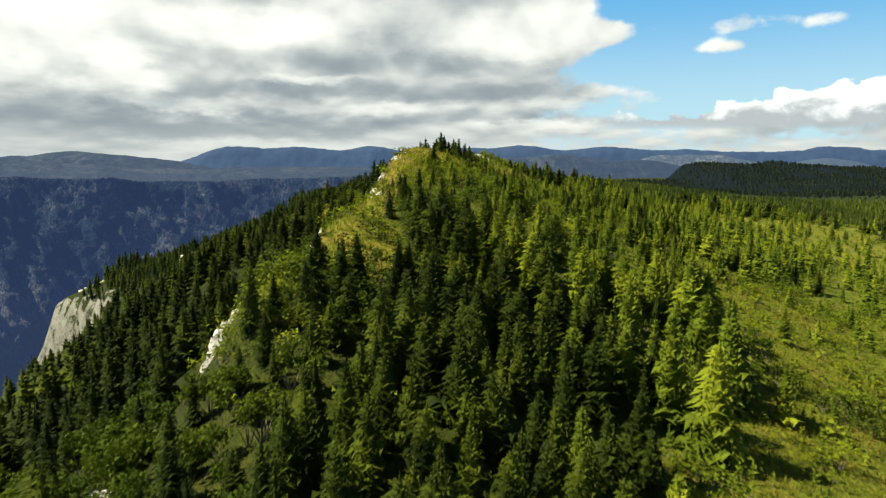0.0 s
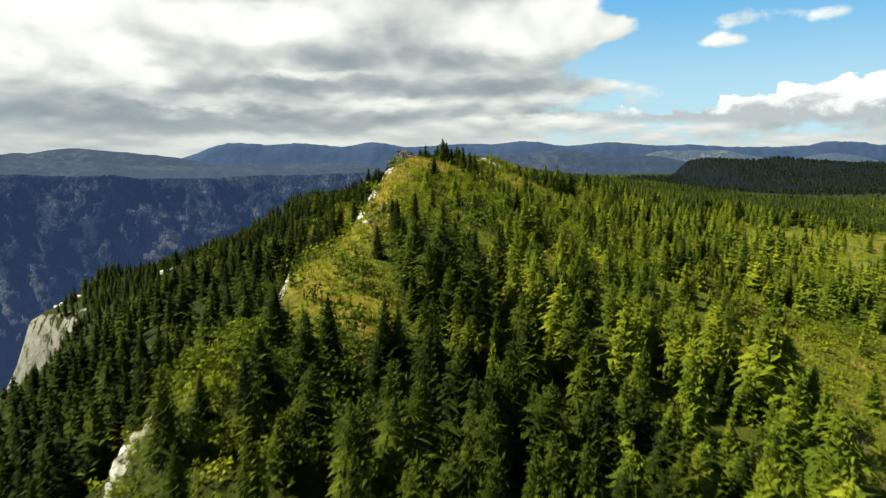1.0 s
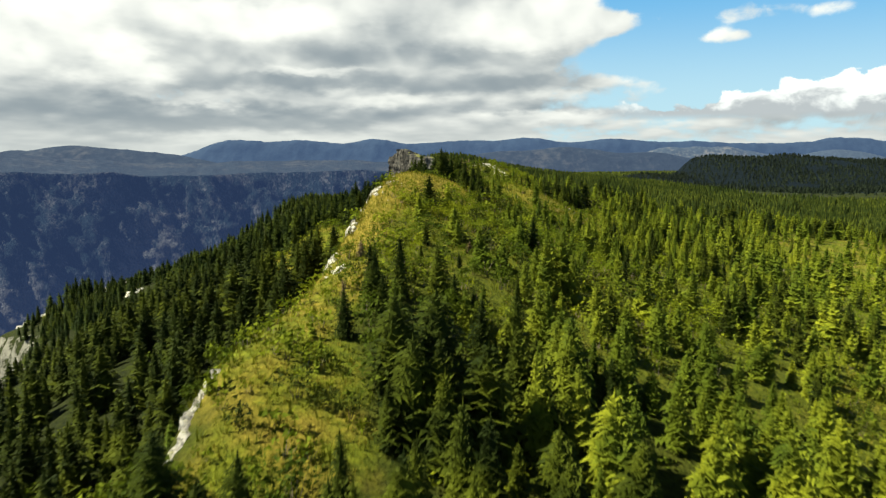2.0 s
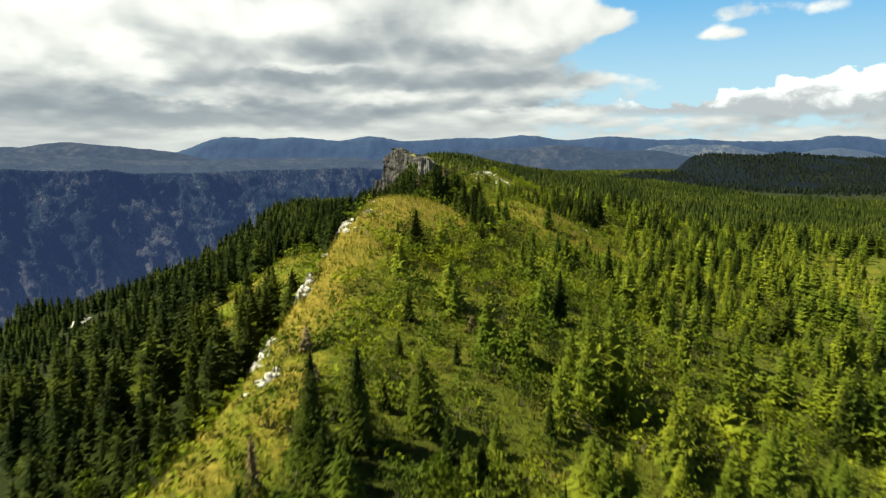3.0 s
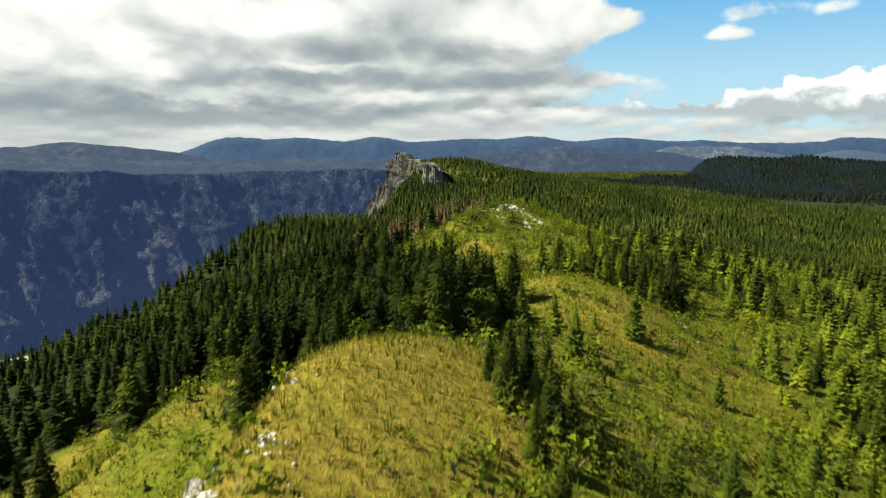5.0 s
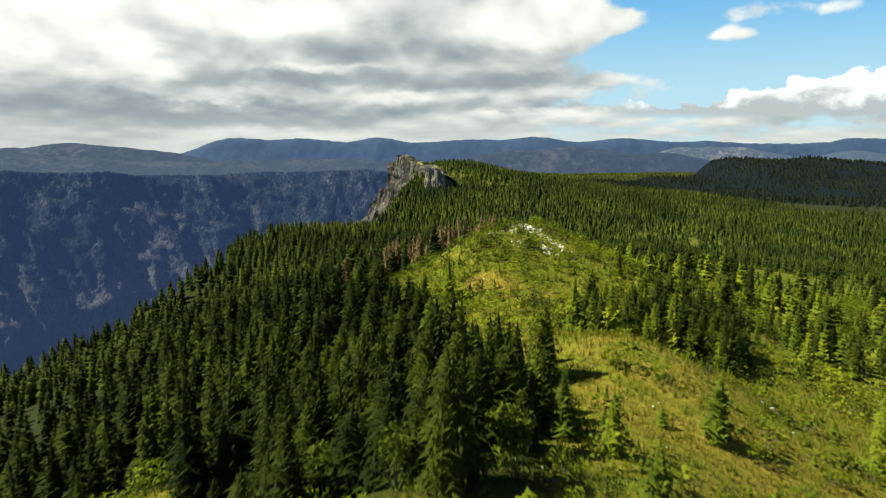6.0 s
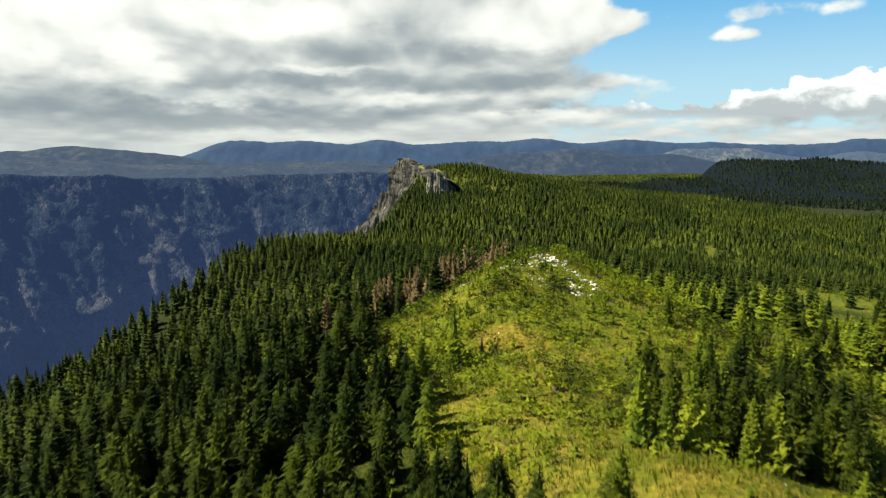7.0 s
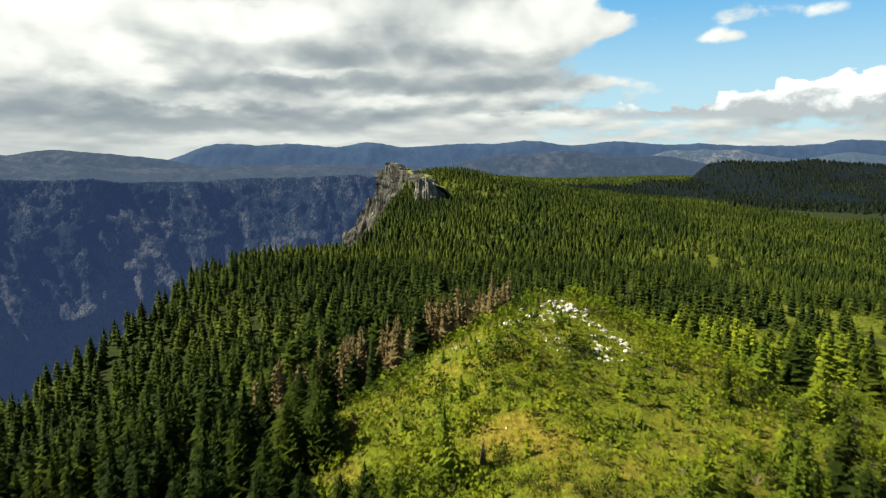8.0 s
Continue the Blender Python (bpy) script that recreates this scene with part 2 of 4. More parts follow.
def make_rock(name="limestone", tint=(1.0, 1.0, 1.0), size=1.0, turf=0.62):
    """Pale weathered limestone, streaked down the face, with lichen and grass in its ledges."""
    m, t = material(name)
    g = t.node("ShaderNodeNewGeometry")
    p = g.outputs["Position"]
    stretched = t.node("ShaderNodeMapping")
    t.put(stretched.inputs[0], p)
    stretched.inputs[3].default_value = (1.0, 1.0, 0.16)
    n = t.noise(stretched.outputs[0], 0.55 * size, 6.0, 0.65)
    crack = t.noise(stretched.outputs[0], 2.2 * size, 5.0, 0.7)
    c = t.mix(t.span(n, 0.32, 0.68), rgb(0.24 * tint[0], 0.22 * tint[1], 0.20 * tint[2]), rgb(0.62 * tint[0], 0.59 * tint[1], 0.53 * tint[2]))
    c = t.mix(t.span(crack, 0.50, 0.38), c, rgb(0.085 * tint[0], 0.079 * tint[1], 0.070 * tint[2]))
    s = t.node("ShaderNodeSeparateXYZ")
    t.put(s.inputs[0], g.outputs["Normal"])
    ledge = t.span(t.math("ADD", s.outputs[2], t.math("MULTIPLY", t.math("SUBTRACT", n, 0.5), 0.8)), turf, turf + 0.23)
    c = t.mix(ledge, c, t.mix(crack, rgb(0.12, 0.14, 0.03), rgb(0.28, 0.25, 0.07)))
    surface(t, c, 0.9, crack, 0.8, 0.4, spec=0.15)
    return m


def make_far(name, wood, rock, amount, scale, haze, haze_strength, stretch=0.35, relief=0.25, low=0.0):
    """Distant slopes of woods and grey rock; the blue haze is put in as emission."""
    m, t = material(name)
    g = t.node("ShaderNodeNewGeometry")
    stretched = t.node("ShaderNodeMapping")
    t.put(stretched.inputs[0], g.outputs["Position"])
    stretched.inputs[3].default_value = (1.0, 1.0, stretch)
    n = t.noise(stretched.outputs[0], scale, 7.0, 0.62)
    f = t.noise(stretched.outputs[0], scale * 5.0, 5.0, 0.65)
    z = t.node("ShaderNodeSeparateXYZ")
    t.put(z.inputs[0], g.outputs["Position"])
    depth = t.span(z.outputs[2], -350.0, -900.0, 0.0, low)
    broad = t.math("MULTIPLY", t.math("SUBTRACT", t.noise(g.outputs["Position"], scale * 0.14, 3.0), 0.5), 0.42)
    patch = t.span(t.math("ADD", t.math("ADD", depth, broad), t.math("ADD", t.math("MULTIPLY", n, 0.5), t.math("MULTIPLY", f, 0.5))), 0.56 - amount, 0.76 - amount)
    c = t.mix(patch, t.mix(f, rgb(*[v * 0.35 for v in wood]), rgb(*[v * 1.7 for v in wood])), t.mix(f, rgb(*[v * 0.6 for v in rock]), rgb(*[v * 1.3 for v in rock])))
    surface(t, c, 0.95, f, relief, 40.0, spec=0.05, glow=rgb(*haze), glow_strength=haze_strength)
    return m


BARK = make_bark()
TURF = make_ground()
ROCK = make_rock()
BARE_ROCK = make_rock("bare_limestone", (1.05, 1.02, 0.94), 2.6, 1.15)

# ---- the lie of the land ----
_table = np.random.RandomState(7).rand(256, 256)


def value_noise(x, y):
    xi, yi = np.floor(x).astype(int), np.floor(y).astype(int)
    fx, fy = x - xi, y - yi
    fx, fy = fx * fx * (3 - 2 * fx), fy * fy * (3 - 2 * fy)
    a, b = _table[xi % 256, yi % 256], _table[(xi + 1) % 256, yi % 256]
    c, d = _table[xi % 256, (yi + 1) % 256], _table[(xi + 1) % 256, (yi + 1) % 256]
    return (a * (1 - fx) + b * fx) * (1 - fy) + (c * (1 - fx) + d * fx) * fy


def fbm(x, y, octaves=4, gain=0.5):
    total, amp, norm = 0.0, 1.0, 0.0
    for i in range(octaves):
        total = total + amp * value_noise(x * 2 ** i + 17.3 * i, y * 2 ** i + 5.1 * i)
        norm, amp = norm + amp, amp * gain
    return total / norm - 0.5


def smooth(v, lo, hi):
    s = np.clip((v - lo) / (hi - lo), 0, 1)
    return s * s * (3 - 2 * s)


# along the ridge: y, height of the crest, its x, slope to the gorge side near and far, slope to the forest side, x of the rim of the gorge
RIDGE_NEAR = (
    (-900, -60, 0, 0.4, 0.35, 0.2, -150),
    (0, 22, -8, 0.65, 0.42, 0.3, -110),
    (50, 33, -14, 0.72, 0.4, 0.3, -104),
    (75, 39.5, -17, 0.75, 0.38, 0.31, -102),
    (90, 42, -16, 0.74, 0.48, 0.31, -100),
    (105, 46.9, -14.5, 0.71, 0.50, 0.32, -98),
    (120, 49.6, -13, 0.68, 0.52, 0.33, -96),
    (135, 52.2, -9, 0.66, 0.54, 0.33, -96),
    (150, 53.8, -9, 0.62, 0.56, 0.33, -93),
    (165, 55.5, -8, 0.62, 0.56, 0.33, -92),
    (190, 56.3, -7, 0.62, 0.48, 0.33, -95),
)
RIDGE_MIDDLE = (
    (212, 56, -4, 0.56, 0.39, 0.32, -99),
    (230, 53, 4, 0.45, 0.33, 0.28, -104),
    (262, 52, 12, 0.32, 0.34, 0.25, -120),
    (300, 51, 11, 0.26, 0.36, 0.22, -152),
    (320, 53, 10, 0.27, 0.35, 0.21, -180),
    (345, 52, 16, 0.28, 0.37, 0.2, -184),
    (375, 47, 18, 0.26, 0.36, 0.17, -172),
    (420, 35, 10, 0.15, 0.26, 0.1, -130),
)
RIDGE_FAR = (
    (500, 29, 0, 0.05, 0.08, 0.07, -108),
    (560, 22, 0, -0.01, 0.0, 0.07, -113),
    (605, 18, 0, -0.03, -0.03, 0.07, -110),
    (660, 12.5, 0, -0.03, -0.03, 0.075, -84),
    (700, 11.5, 0, 0.0, 0.0, 0.08, -62),
    (780, 16, 0, 0.02, 0.03, 0.08, -56),
    (900, 24, 0, 0.02, 0.04, 0.085, -52),
    (1060, 31, 20, 0.02, 0.04, 0.085, -44),
    (1200, 33, 20, 0.02, 0.04, 0.085, -60),
    (1400, 10, 40, 0.04, 0.05, 0.07, -60),
    (2000, -40, 40, 0.05, 0.05, 0.03, 40),
    (5200, -70, 40, 0.05, 0.05, 0.01, 500),
)
RIDGE = RIDGE_NEAR + RIDGE_MIDDLE + RIDGE_FAR
_ry = np.arange(-900.0, 5200.0, 2.0)
_kernel = np.exp(-np.linspace(-2, 2, 13) ** 2)
_ridge = [np.convolve(np.pad(np.interp(_ry, [r[0] for r in RIDGE], [r[k] for r in RIDGE]), 6, "edge"), _kernel / _kernel.sum(), "valid") for k in range(1, 7)]
# knolls and hollows: x, y, radius across, radius along, height
KNOLLS = (
    (-6, 203, 15, 20, 4.5), (-13, 180, 7, 22, 2.0), (23, 258, 15, 13, 5.2), (19, 345, 18, 14, 6.5), (4, 327, 15, 16, 5.4), (34, 330, 12, 14, 1.5),
    (-18, 111, 6, 8, 1.5), (-168, 352, 20, 24, 9), (-106, 288, 14, 12, 4), (95, 205, 25, 30, 3.0), (150, 480, 40, 40, 4.0), (-33, 190, 8, 9, 3.5), (-33, 233, 8, 14, 5.0),
    (14, 233, 14, 12, 2.0), (-3, 262, 12, 18, -2.0), (-21, 82, 6, 10, 4.5), (-35, 76, 7, 14, -3.0), (-31, 106, 6, 12, -2.5), (0, 1150, 80, 110, 16),
)


def height(x, y):
    """The ground's height at plan points."""
    x, y = np.asarray(x, float), np.asarray(y, float)
    zc, xc, near, far, right, rim = [np.interp(y, _ry, k) for k in _ridge]
    d = x - xc
    left_d, right_d = np.maximum(-d, 0), np.maximum(d, 0)
    steep = np.minimum(left_d, 42.0)
    fall = near * np.sqrt(steep ** 2 + 64) - near * 8 + far * np.maximum(left_d - 42.0, 0)
    brow = 10.0 * smooth(y, 84, 108) * smooth(y, 224, 206)  # a sharp brow along the gorge side of the crest
    fall = fall + brow * (smooth(left_d, 5.2, 11.5) - np.clip((left_d - 14.0) / 30.0, 0, 1))
    rd = np.minimum(right_d, 95.0)
    fall = fall + right * (np.sqrt(rd ** 2 + 64) - 8) + 0.14 * np.maximum(right_d - 95.0, 0) * np.exp(-np.maximum(right_d - 95.0, 0) / 700.0)
    z = zc - fall
    for kx, ky, ra, rl, h in KNOLLS:
        z = z + h * np.exp(-((x - kx) / ra) ** 2 - ((y - ky) / rl) ** 2)
    z = z + 3.0 * fbm(x / 45.0, y / 45.0, 3) + 1.0 * fbm(x / 9.0 + 40, y / 9.0, 3)
    z = z + 40.0 * fbm(x / 600.0 + 3, y / 600.0 + 9, 3) * smooth(x, 250, 900)
    over = np.maximum(rim + 14 * fbm(y / 40.0, y * 0 + 3.3, 3) - x, 0)
    z = z - 1.5 * over * smooth(over, 0, 14)
    return np.maximum(z, -1500.0 + 25 * fbm(x / 300.0, y / 300.0, 3))


# open ground: x, y, radius across, radius along, how open, how dry
OPEN_DOME = (
    (-6, 200, 12, 21, 1.0, 1.0), (-13.5, 164, 9, 30, 1.0, 0.95), (-23, 200, 6, 17, 1.0, 0.45), (6, 190, 17, 24, 0.95, 0.25), (-17, 150, 6, 24, 1.0, 0.6), (11, 168, 18, 26, 0.85, 0.2),
    (-4, 150, 12, 18, 0.62, 0.15), (38, 180, 22, 36, 0.4, 0.12), (20, 146, 20, 24, 0.5, 0.2),
)
OPEN_BROW = (
    (-15, 141, 6.5, 18, 1.0, 0.6), (-15, 102, 6.5, 9, 1.0, 0.42), (-17, 112, 8, 10, 1.0, 0.34), (-23, 83, 4.5, 8, 1.0, 0.1), (-17, 127, 8, 14, 1.0, 0.6),
)
OPEN_MEADOW = (
    (21, 236, 14, 16, 1.0, 0.62), (26, 254, 14, 12, 1.0, 0.36), (35, 240, 13, 20, 1.0, 0.32), (13, 264, 7, 12, 1.0, 0.35), (9, 284, 11, 16, 1.0, 0.3), (-31, 224, 9, 22, 1.0, 0.35),
    (-51, 240, 8, 20, 1.0, 0.4), (55, 277, 18, 20, 1.0, 0.35), (45, 264, 10, 13, 1.0, 0.4), (19, 222, 13, 17, 0.97, 0.45), (62, 225, 26, 28, 0.15, 0.15), (-36, 188, 5, 6, 1.0, 0.3), (-40, 213, 9, 15, 0.95, 0.35),
)
OPEN_KNOLL = (
    (20, 332, 32, 32, 1.0, 0.22), (16, 305, 20, 22, 0.97, 0.22), (-3, 318, 13, 22, 0.93, 0.2), (19, 344, 6, 5, 1.0, 0.5), (8, 309, 5, 5, 1.0, 0.85), (4, 294, 4, 4, 1.0, 0.5),
    (52, 336, 16, 22, 0.8, 0.2),
)
OPEN_FOREST_SIDE = (
    (95, 200, 36, 56, 0.5, 0.25), (150, 260, 44, 64, 0.85, 0.45), (68, 112, 24, 42, 0.9, 0.25), (85, 302, 32, 36, 0.4, 0.3), (150, 490, 40, 40, 0.8, 0.2), (51, 65, 25, 24, 1.0, 0.35), (36, 60, 17, 13, 1.0, 0.2), (64, 92, 24, 22, 1.0, 0.2), (78, 128, 24, 34, 0.9, 0.25),
    (25, 52, 9, 8, 0.95, 0.2), (-180, 345, 12, 22, 1.0, 0.4), (100, 362, 24, 28, 0.88, 0.3), (108, 410, 30, 36, 0.85, 0.3), (215, 330, 60, 60, 0.75, 0.4), (290, 470, 60, 40, 0.7, 0.3),
    (70, 620, 30, 18, 0.6, 0.1), (43, 756, 12, 20, 0.6, 0.2), (-50, 560, 8, 14, 0.8, 0.2), (-12, 1090, 42, 95, 0.5, 0.3), (52, 1010, 22, 14, 1.0, 0.8), (200, 760, 60, 30, 0.6, 0.2),
)
OPEN = OPEN_DOME + OPEN_BROW + OPEN_MEADOW + OPEN_KNOLL + OPEN_FOREST_SIDE
# stands of tall spruce that break the open ground
CLOSED = ((-4, 242, 11.5, 25), (-16, 262, 14, 26), (33, 288, 13, 13))


def stands(x, y):
    wob_x, wob_y = x + 7 * fbm(x / 9.0, y / 9.0 + 20, 3), y + 7 * fbm(x / 9.0 + 40, y / 9.0, 3)
    shut = np.zeros(np.shape(x))
    for ox, oy, ra, rl in CLOSED:
        shut = np.maximum(shut, smooth(np.sqrt(((wob_x - ox) / ra) ** 2 + ((wob_y - oy) / rl) ** 2), 1.1, 0.9))
    return shut


def openness(x, y):
    wob_x, wob_y = x + 14 * fbm(x / 16.0, y / 16.0 + 50, 3), y + 14 * fbm(x / 16.0 + 80, y / 16.0, 3)
    free, dry = np.zeros(np.shape(x)), np.zeros(np.shape(x))
    for ox, oy, ra, rl, amount, straw in OPEN:
        k = amount * smooth(np.sqrt(((wob_x - ox) / ra) ** 2 + ((wob_y - oy) / rl) ** 2), 1.25, 0.8)
        free, dry = np.maximum(free, k), np.maximum(dry, k * straw)
    shut = stands(x, y)
    return free * (1 - shut), dry * (1 - shut)


def mesh_from(name, verts, faces, material_list, face_materials=None, shade=False):
    """A mesh from arrays of places and triangles (or four-sided faces)."""
    me = bpy.data.meshes.new(name)
    n, k = faces.shape
    me.vertices.add(len(verts))
    me.vertices.foreach_set("co", np.ascontiguousarray(verts, np.float32).ravel())
    me.loops.add(n * k)
    me.loops.foreach_set("vertex_index", np.ascontiguousarray(faces, np.int32).ravel())
    me.polygons.add(n)
    me.polygons.foreach_set("loop_start", np.arange(0, n * k, k, dtype=np.int32))
    for m in material_list:
        me.materials.append(m)
    if face_materials is not None:
        me.polygons.foreach_set("material_index", np.ascontiguousarray(face_materials, np.int32))
    me.polygons.foreach_set("use_smooth", np.full(n, shade))
    me.update(calc_edges=True)
    return me


def sheet_faces(nx, ny):
    i = np.arange(nx * ny).reshape(ny, nx)
    return np.stack([i[:-1, :-1], i[:-1, 1:], i[1:, 1:], i[1:, :-1]], -1).reshape(-1, 4)


def graded(lo, hi, fine_lo, fine_hi, step, growth):
    """Steps that are even in the middle and widen outwards."""
    mid = list(np.arange(fine_lo, fine_hi + 0.01, step))
    s, up = step, []
    at = mid[-1]
    while at < hi:
        s *= growth
        at += s
        up.append(min(at, hi))
    s, down, at = step, [], mid[0]
    while at > lo:
        s *= growth
        at -= s
        down.append(max(at, lo))
    return np.array(down[::-1] + mid + up)


def build_ground():
    gx, gy = graded(-5000, 5000, -70, 90, 1.9, 1.05), graded(-900, 4900, 30, 400, 1.9, 1.05)
    x, y = np.meshgrid(gx, gy)
    z = height(x, y)
    v = np.stack([x, y, z], -1).reshape(-1, 3)
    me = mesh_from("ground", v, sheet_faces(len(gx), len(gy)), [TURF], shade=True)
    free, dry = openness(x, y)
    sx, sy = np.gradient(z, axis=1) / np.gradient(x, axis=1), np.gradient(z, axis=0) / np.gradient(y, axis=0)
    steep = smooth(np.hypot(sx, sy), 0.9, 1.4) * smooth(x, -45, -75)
    for key, value in (("dry_grass", dry), ("bare_rock", steep), ("valley", smooth(x, -450, -800)), ("shaded_litter", (0.95 - 0.22 * smooth(y, 360, 320) * smooth(x, -35, -12)) * (1 - free) * (1 - 0.4 * smooth(x, 8, 40) * smooth(y, 500, 350)) * (0.35 + 0.65 * smooth(x, -900, -500)))):
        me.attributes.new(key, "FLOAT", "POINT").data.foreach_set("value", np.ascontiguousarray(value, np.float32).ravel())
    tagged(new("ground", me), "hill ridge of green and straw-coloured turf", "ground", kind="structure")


build_ground()

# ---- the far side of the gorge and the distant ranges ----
# Haze is painted as glow and bluish base; the wall's dark tones hold cloud shade.
FAR_WALL = make_far("hazed_gorge_rock", (0.006, 0.013, 0.018), (0.070, 0.068, 0.072), 0.085, 0.016, (0.036, 0.066, 0.155), 0.185, 0.5, 1.0, 0.24)
FAR_PLAIN = make_far("hazed_plateau", (0.012, 0.016, 0.020), (0.036, 0.035, 0.034), 0.06, 0.006, (0.046, 0.080, 0.160), 0.22, 1.0, 0.4)
FAR_RIM = make_far("hazed_rim_woods", (0.012, 0.016, 0.020), (0.034, 0.034, 0.034), 0.05, 0.005, (0.046, 0.080, 0.160), 0.22, 1.0)
FAR_TOP = make_far("hazed_far_woods", (0.015, 0.023, 0.034), (0.028, 0.035, 0.045), 0.0, 0.003, (0.052, 0.100, 0.215), 0.22, 1.0)
FAR_BARE = make_far("hazed_bare_hills", (0.024, 0.032, 0.042), (0.098, 0.088, 0.078), 0.06, 0.009, (0.070, 0.115, 0.205), 0.20, 1.0)
# Cloud shade on the low hill painted as near-black woods, with a faint haze glow.
SHADED_WOODS = make_far("shaded_hill_woods", (0.0030, 0.0050, 0.0040), (0.0080, 0.0110, 0.0060), -0.03, 0.03, (0.016, 0.032, 0.064), 0.095, 1.0, 0.6)


def strip(name, x0, x1, nx, depth_rows, shape, mat, label):
    """A landform as a sheet over plan strips: shape(x, s) gives y and z for s from 0 (foot) to 1 (behind the crest)."""
    x, s = np.meshgrid(np.linspace(x0, x1, nx), np.linspace(0, 1, depth_rows))
    y, z = shape(x, s)
    me = mesh_from(name, np.stack([x, y, z], -1).reshape(-1, 3), sheet_faces(nx, depth_rows), [mat], shade=True)
    return tagged(new(name, me), label, "mountain", kind="structure")


def gorge_wall(x, s):
    """How far back and how high the wall stands, x along its foot, s up its face: buttresses parted by branching gullies; past s = 1 the plateau behind its rim."""
    lean = x + 420 * s
    fold = 1 - 2 * np.abs(fbm(lean / 620.0, s * 0.7 + 4, 3))
    gully = np.abs(fbm(lean / 190.0 + 3, s * 1.9 + 1, 4, 0.55)) * 2
    ribs = -190 * (fold - 0.6) + 130 * gully + 70 * fbm(lean / 60.0, s * 13, 4, 0.65) + 30 * fbm(lean / 17.0, s * 40, 3, 0.6)
    ribs = ribs * smooth(s, -0.4, 0.2) * (1 - 0.85 * smooth(s, 0.78, 0.99))
    up = np.minimum(s, 1.0)
    z = -1010 + (920 + 42 * smooth(x, 2700, 1300)) * np.minimum(up / (0.93 + 0.10 * fbm(x / 300.0 + 2, x * 0, 3)), 1.0)
    z = z + 85 * fbm(x / 130.0 + 9, s * 7, 4) * smooth(s, -0.35, 0.1) * smooth(s, 0.98, 0.80) + 60 * fbm(x / 420.0 + 6, up * 2, 5, 0.6) * smooth(s, 0.6, 0.9)
    plain = np.maximum(s - 1.0, 0)
    z = z + (190 + 150 * smooth(x, 2300, 1300)) * plain + 16 * fbm(x / 90.0 + 30, s * 14, 4, 0.6) * smooth(plain, 0, 0.05)
    return 520 * up + 1800 * plain + ribs - 120 * smooth(s, 0, 0.3), z


def build_gorge_wall():
    bend = np.array([(-3300, 2250), (-2850, 2550), (-2180, 3080), (-1500, 3500), (-900, 3760), (-200, 3870), (600, 3900), (1300, 3900)], float)
    run = np.r_[0, np.cumsum(np.hypot(*np.diff(bend, axis=0).T))]
    us = np.linspace(0, run[-1], 380)
    soft = np.exp(-np.linspace(-2, 2, 47) ** 2)
    foot = np.stack([np.convolve(np.pad(np.interp(us, run, bend[:, c]), 23, "edge"), soft / soft.sum(), "valid") for c in (0, 1)], -1)
    t = np.gradient(foot, axis=0)
    t /= np.linalg.norm(t, axis=1)[:, None] + 1e-9
    steps = np.r_[np.linspace(-0.45, 1, 100), np.linspace(1.01, 1.3, 20)]
    u, s = np.meshgrid(us, steps)
    back, z = gorge_wall(u, s)
    x, y = foot[:, 0] - t[:, 1] * back, foot[:, 1] + t[:, 0] * back
    faces = sheet_faces(380, 120)
    on_top = (faces[:, 0] // 380 >= 98).astype(int)
    me = mesh_from("hazed_gorge_wall", np.stack([x, y, z], -1).reshape(-1, 3), faces, [FAR_WALL, FAR_PLAIN], on_top, shade=True)
    tagged(new("hazed_gorge_wall", me), "shaded blue-grey rock wall across the gorge", "cliff", kind="structure")


def swell(x, *hills):
    return sum(h * np.exp(-((x - c) / r) ** 2) for c, r, h in hills)


def landform(y0, deep, foot, crest):
    """A long hill: crest(x, s) over its foot, from y0 back."""
    def shape(x, s):
        return y0 + deep * s + 0.15 * deep * fbm(x / 200.0, s * 3, 3), foot + (crest(x, s) - foot) * smooth(s, 0.0, 0.8) * smooth(s, 1.6, 0.85)
    return shape


def hump(x, s):
    return -32 - 70 * smooth(x, -1800, -1050) + swell(x, (-2640, 330, 88), (-2150, 420, 62), (-3000, 120, 40), (-3500, 300, 60)) + 10 * fbm(x / 110.0, s, 4) + 8 * fbm(x / 40.0 + 5, s * 3, 4, 0.6)


def main_range(x, s):
    return -24 + 94 * smooth(x, -2050, -1450) + swell(x, (-1480, 230, 36), (-1020, 230, 34), (-500, 150, 40), (140, 260, 26), (560, 210, 42), (1150, 230, 38), (1700, 220, 16), (2750, 240, 38), (3400, 300, 24)) + 16 * fbm(x / 120.0 + 2, s * 2, 4) + 13 * fbm(x / 42.0 + 7, s * 3, 4, 0.6)


def foothill(x, s):
    return -60 + swell(x, (720, 330, 108), (250, 260, 70), (1250, 260, 70)) + 12 * fbm(x / 90.0 + 6, s * 2, 4)


def bare_hill(x, s):
    return -60 + swell(x, (1750, 330, 106), (1350, 220, 74), (2500, 330, 85)) + 18 * fbm(x / 100.0 + 8, s * 2, 4)


def dark_hill(x, s):
    """The low hill and the hollow before it: plan places and heights."""
    y = 1080 + 1750 * s
    crest = -60 + 20 * smooth(x, 640, 720) + 60 * smooth(x, 850, 945) * (1 - 0.45 * smooth(x, 1250, 1750)) + 24 * fbm(x / 180.0, s + 2, 4) + 8 * fbm(x / 45.0, s * 12, 3)
    low = height(x, y) + 3.0 - 14.0 * smooth(s, 0.12, 0.0)
    return y, low + (np.maximum(crest, low) - low) * smooth(s, 0.34, 0.86) - 60 * smooth(s, 0.9, 1.0)


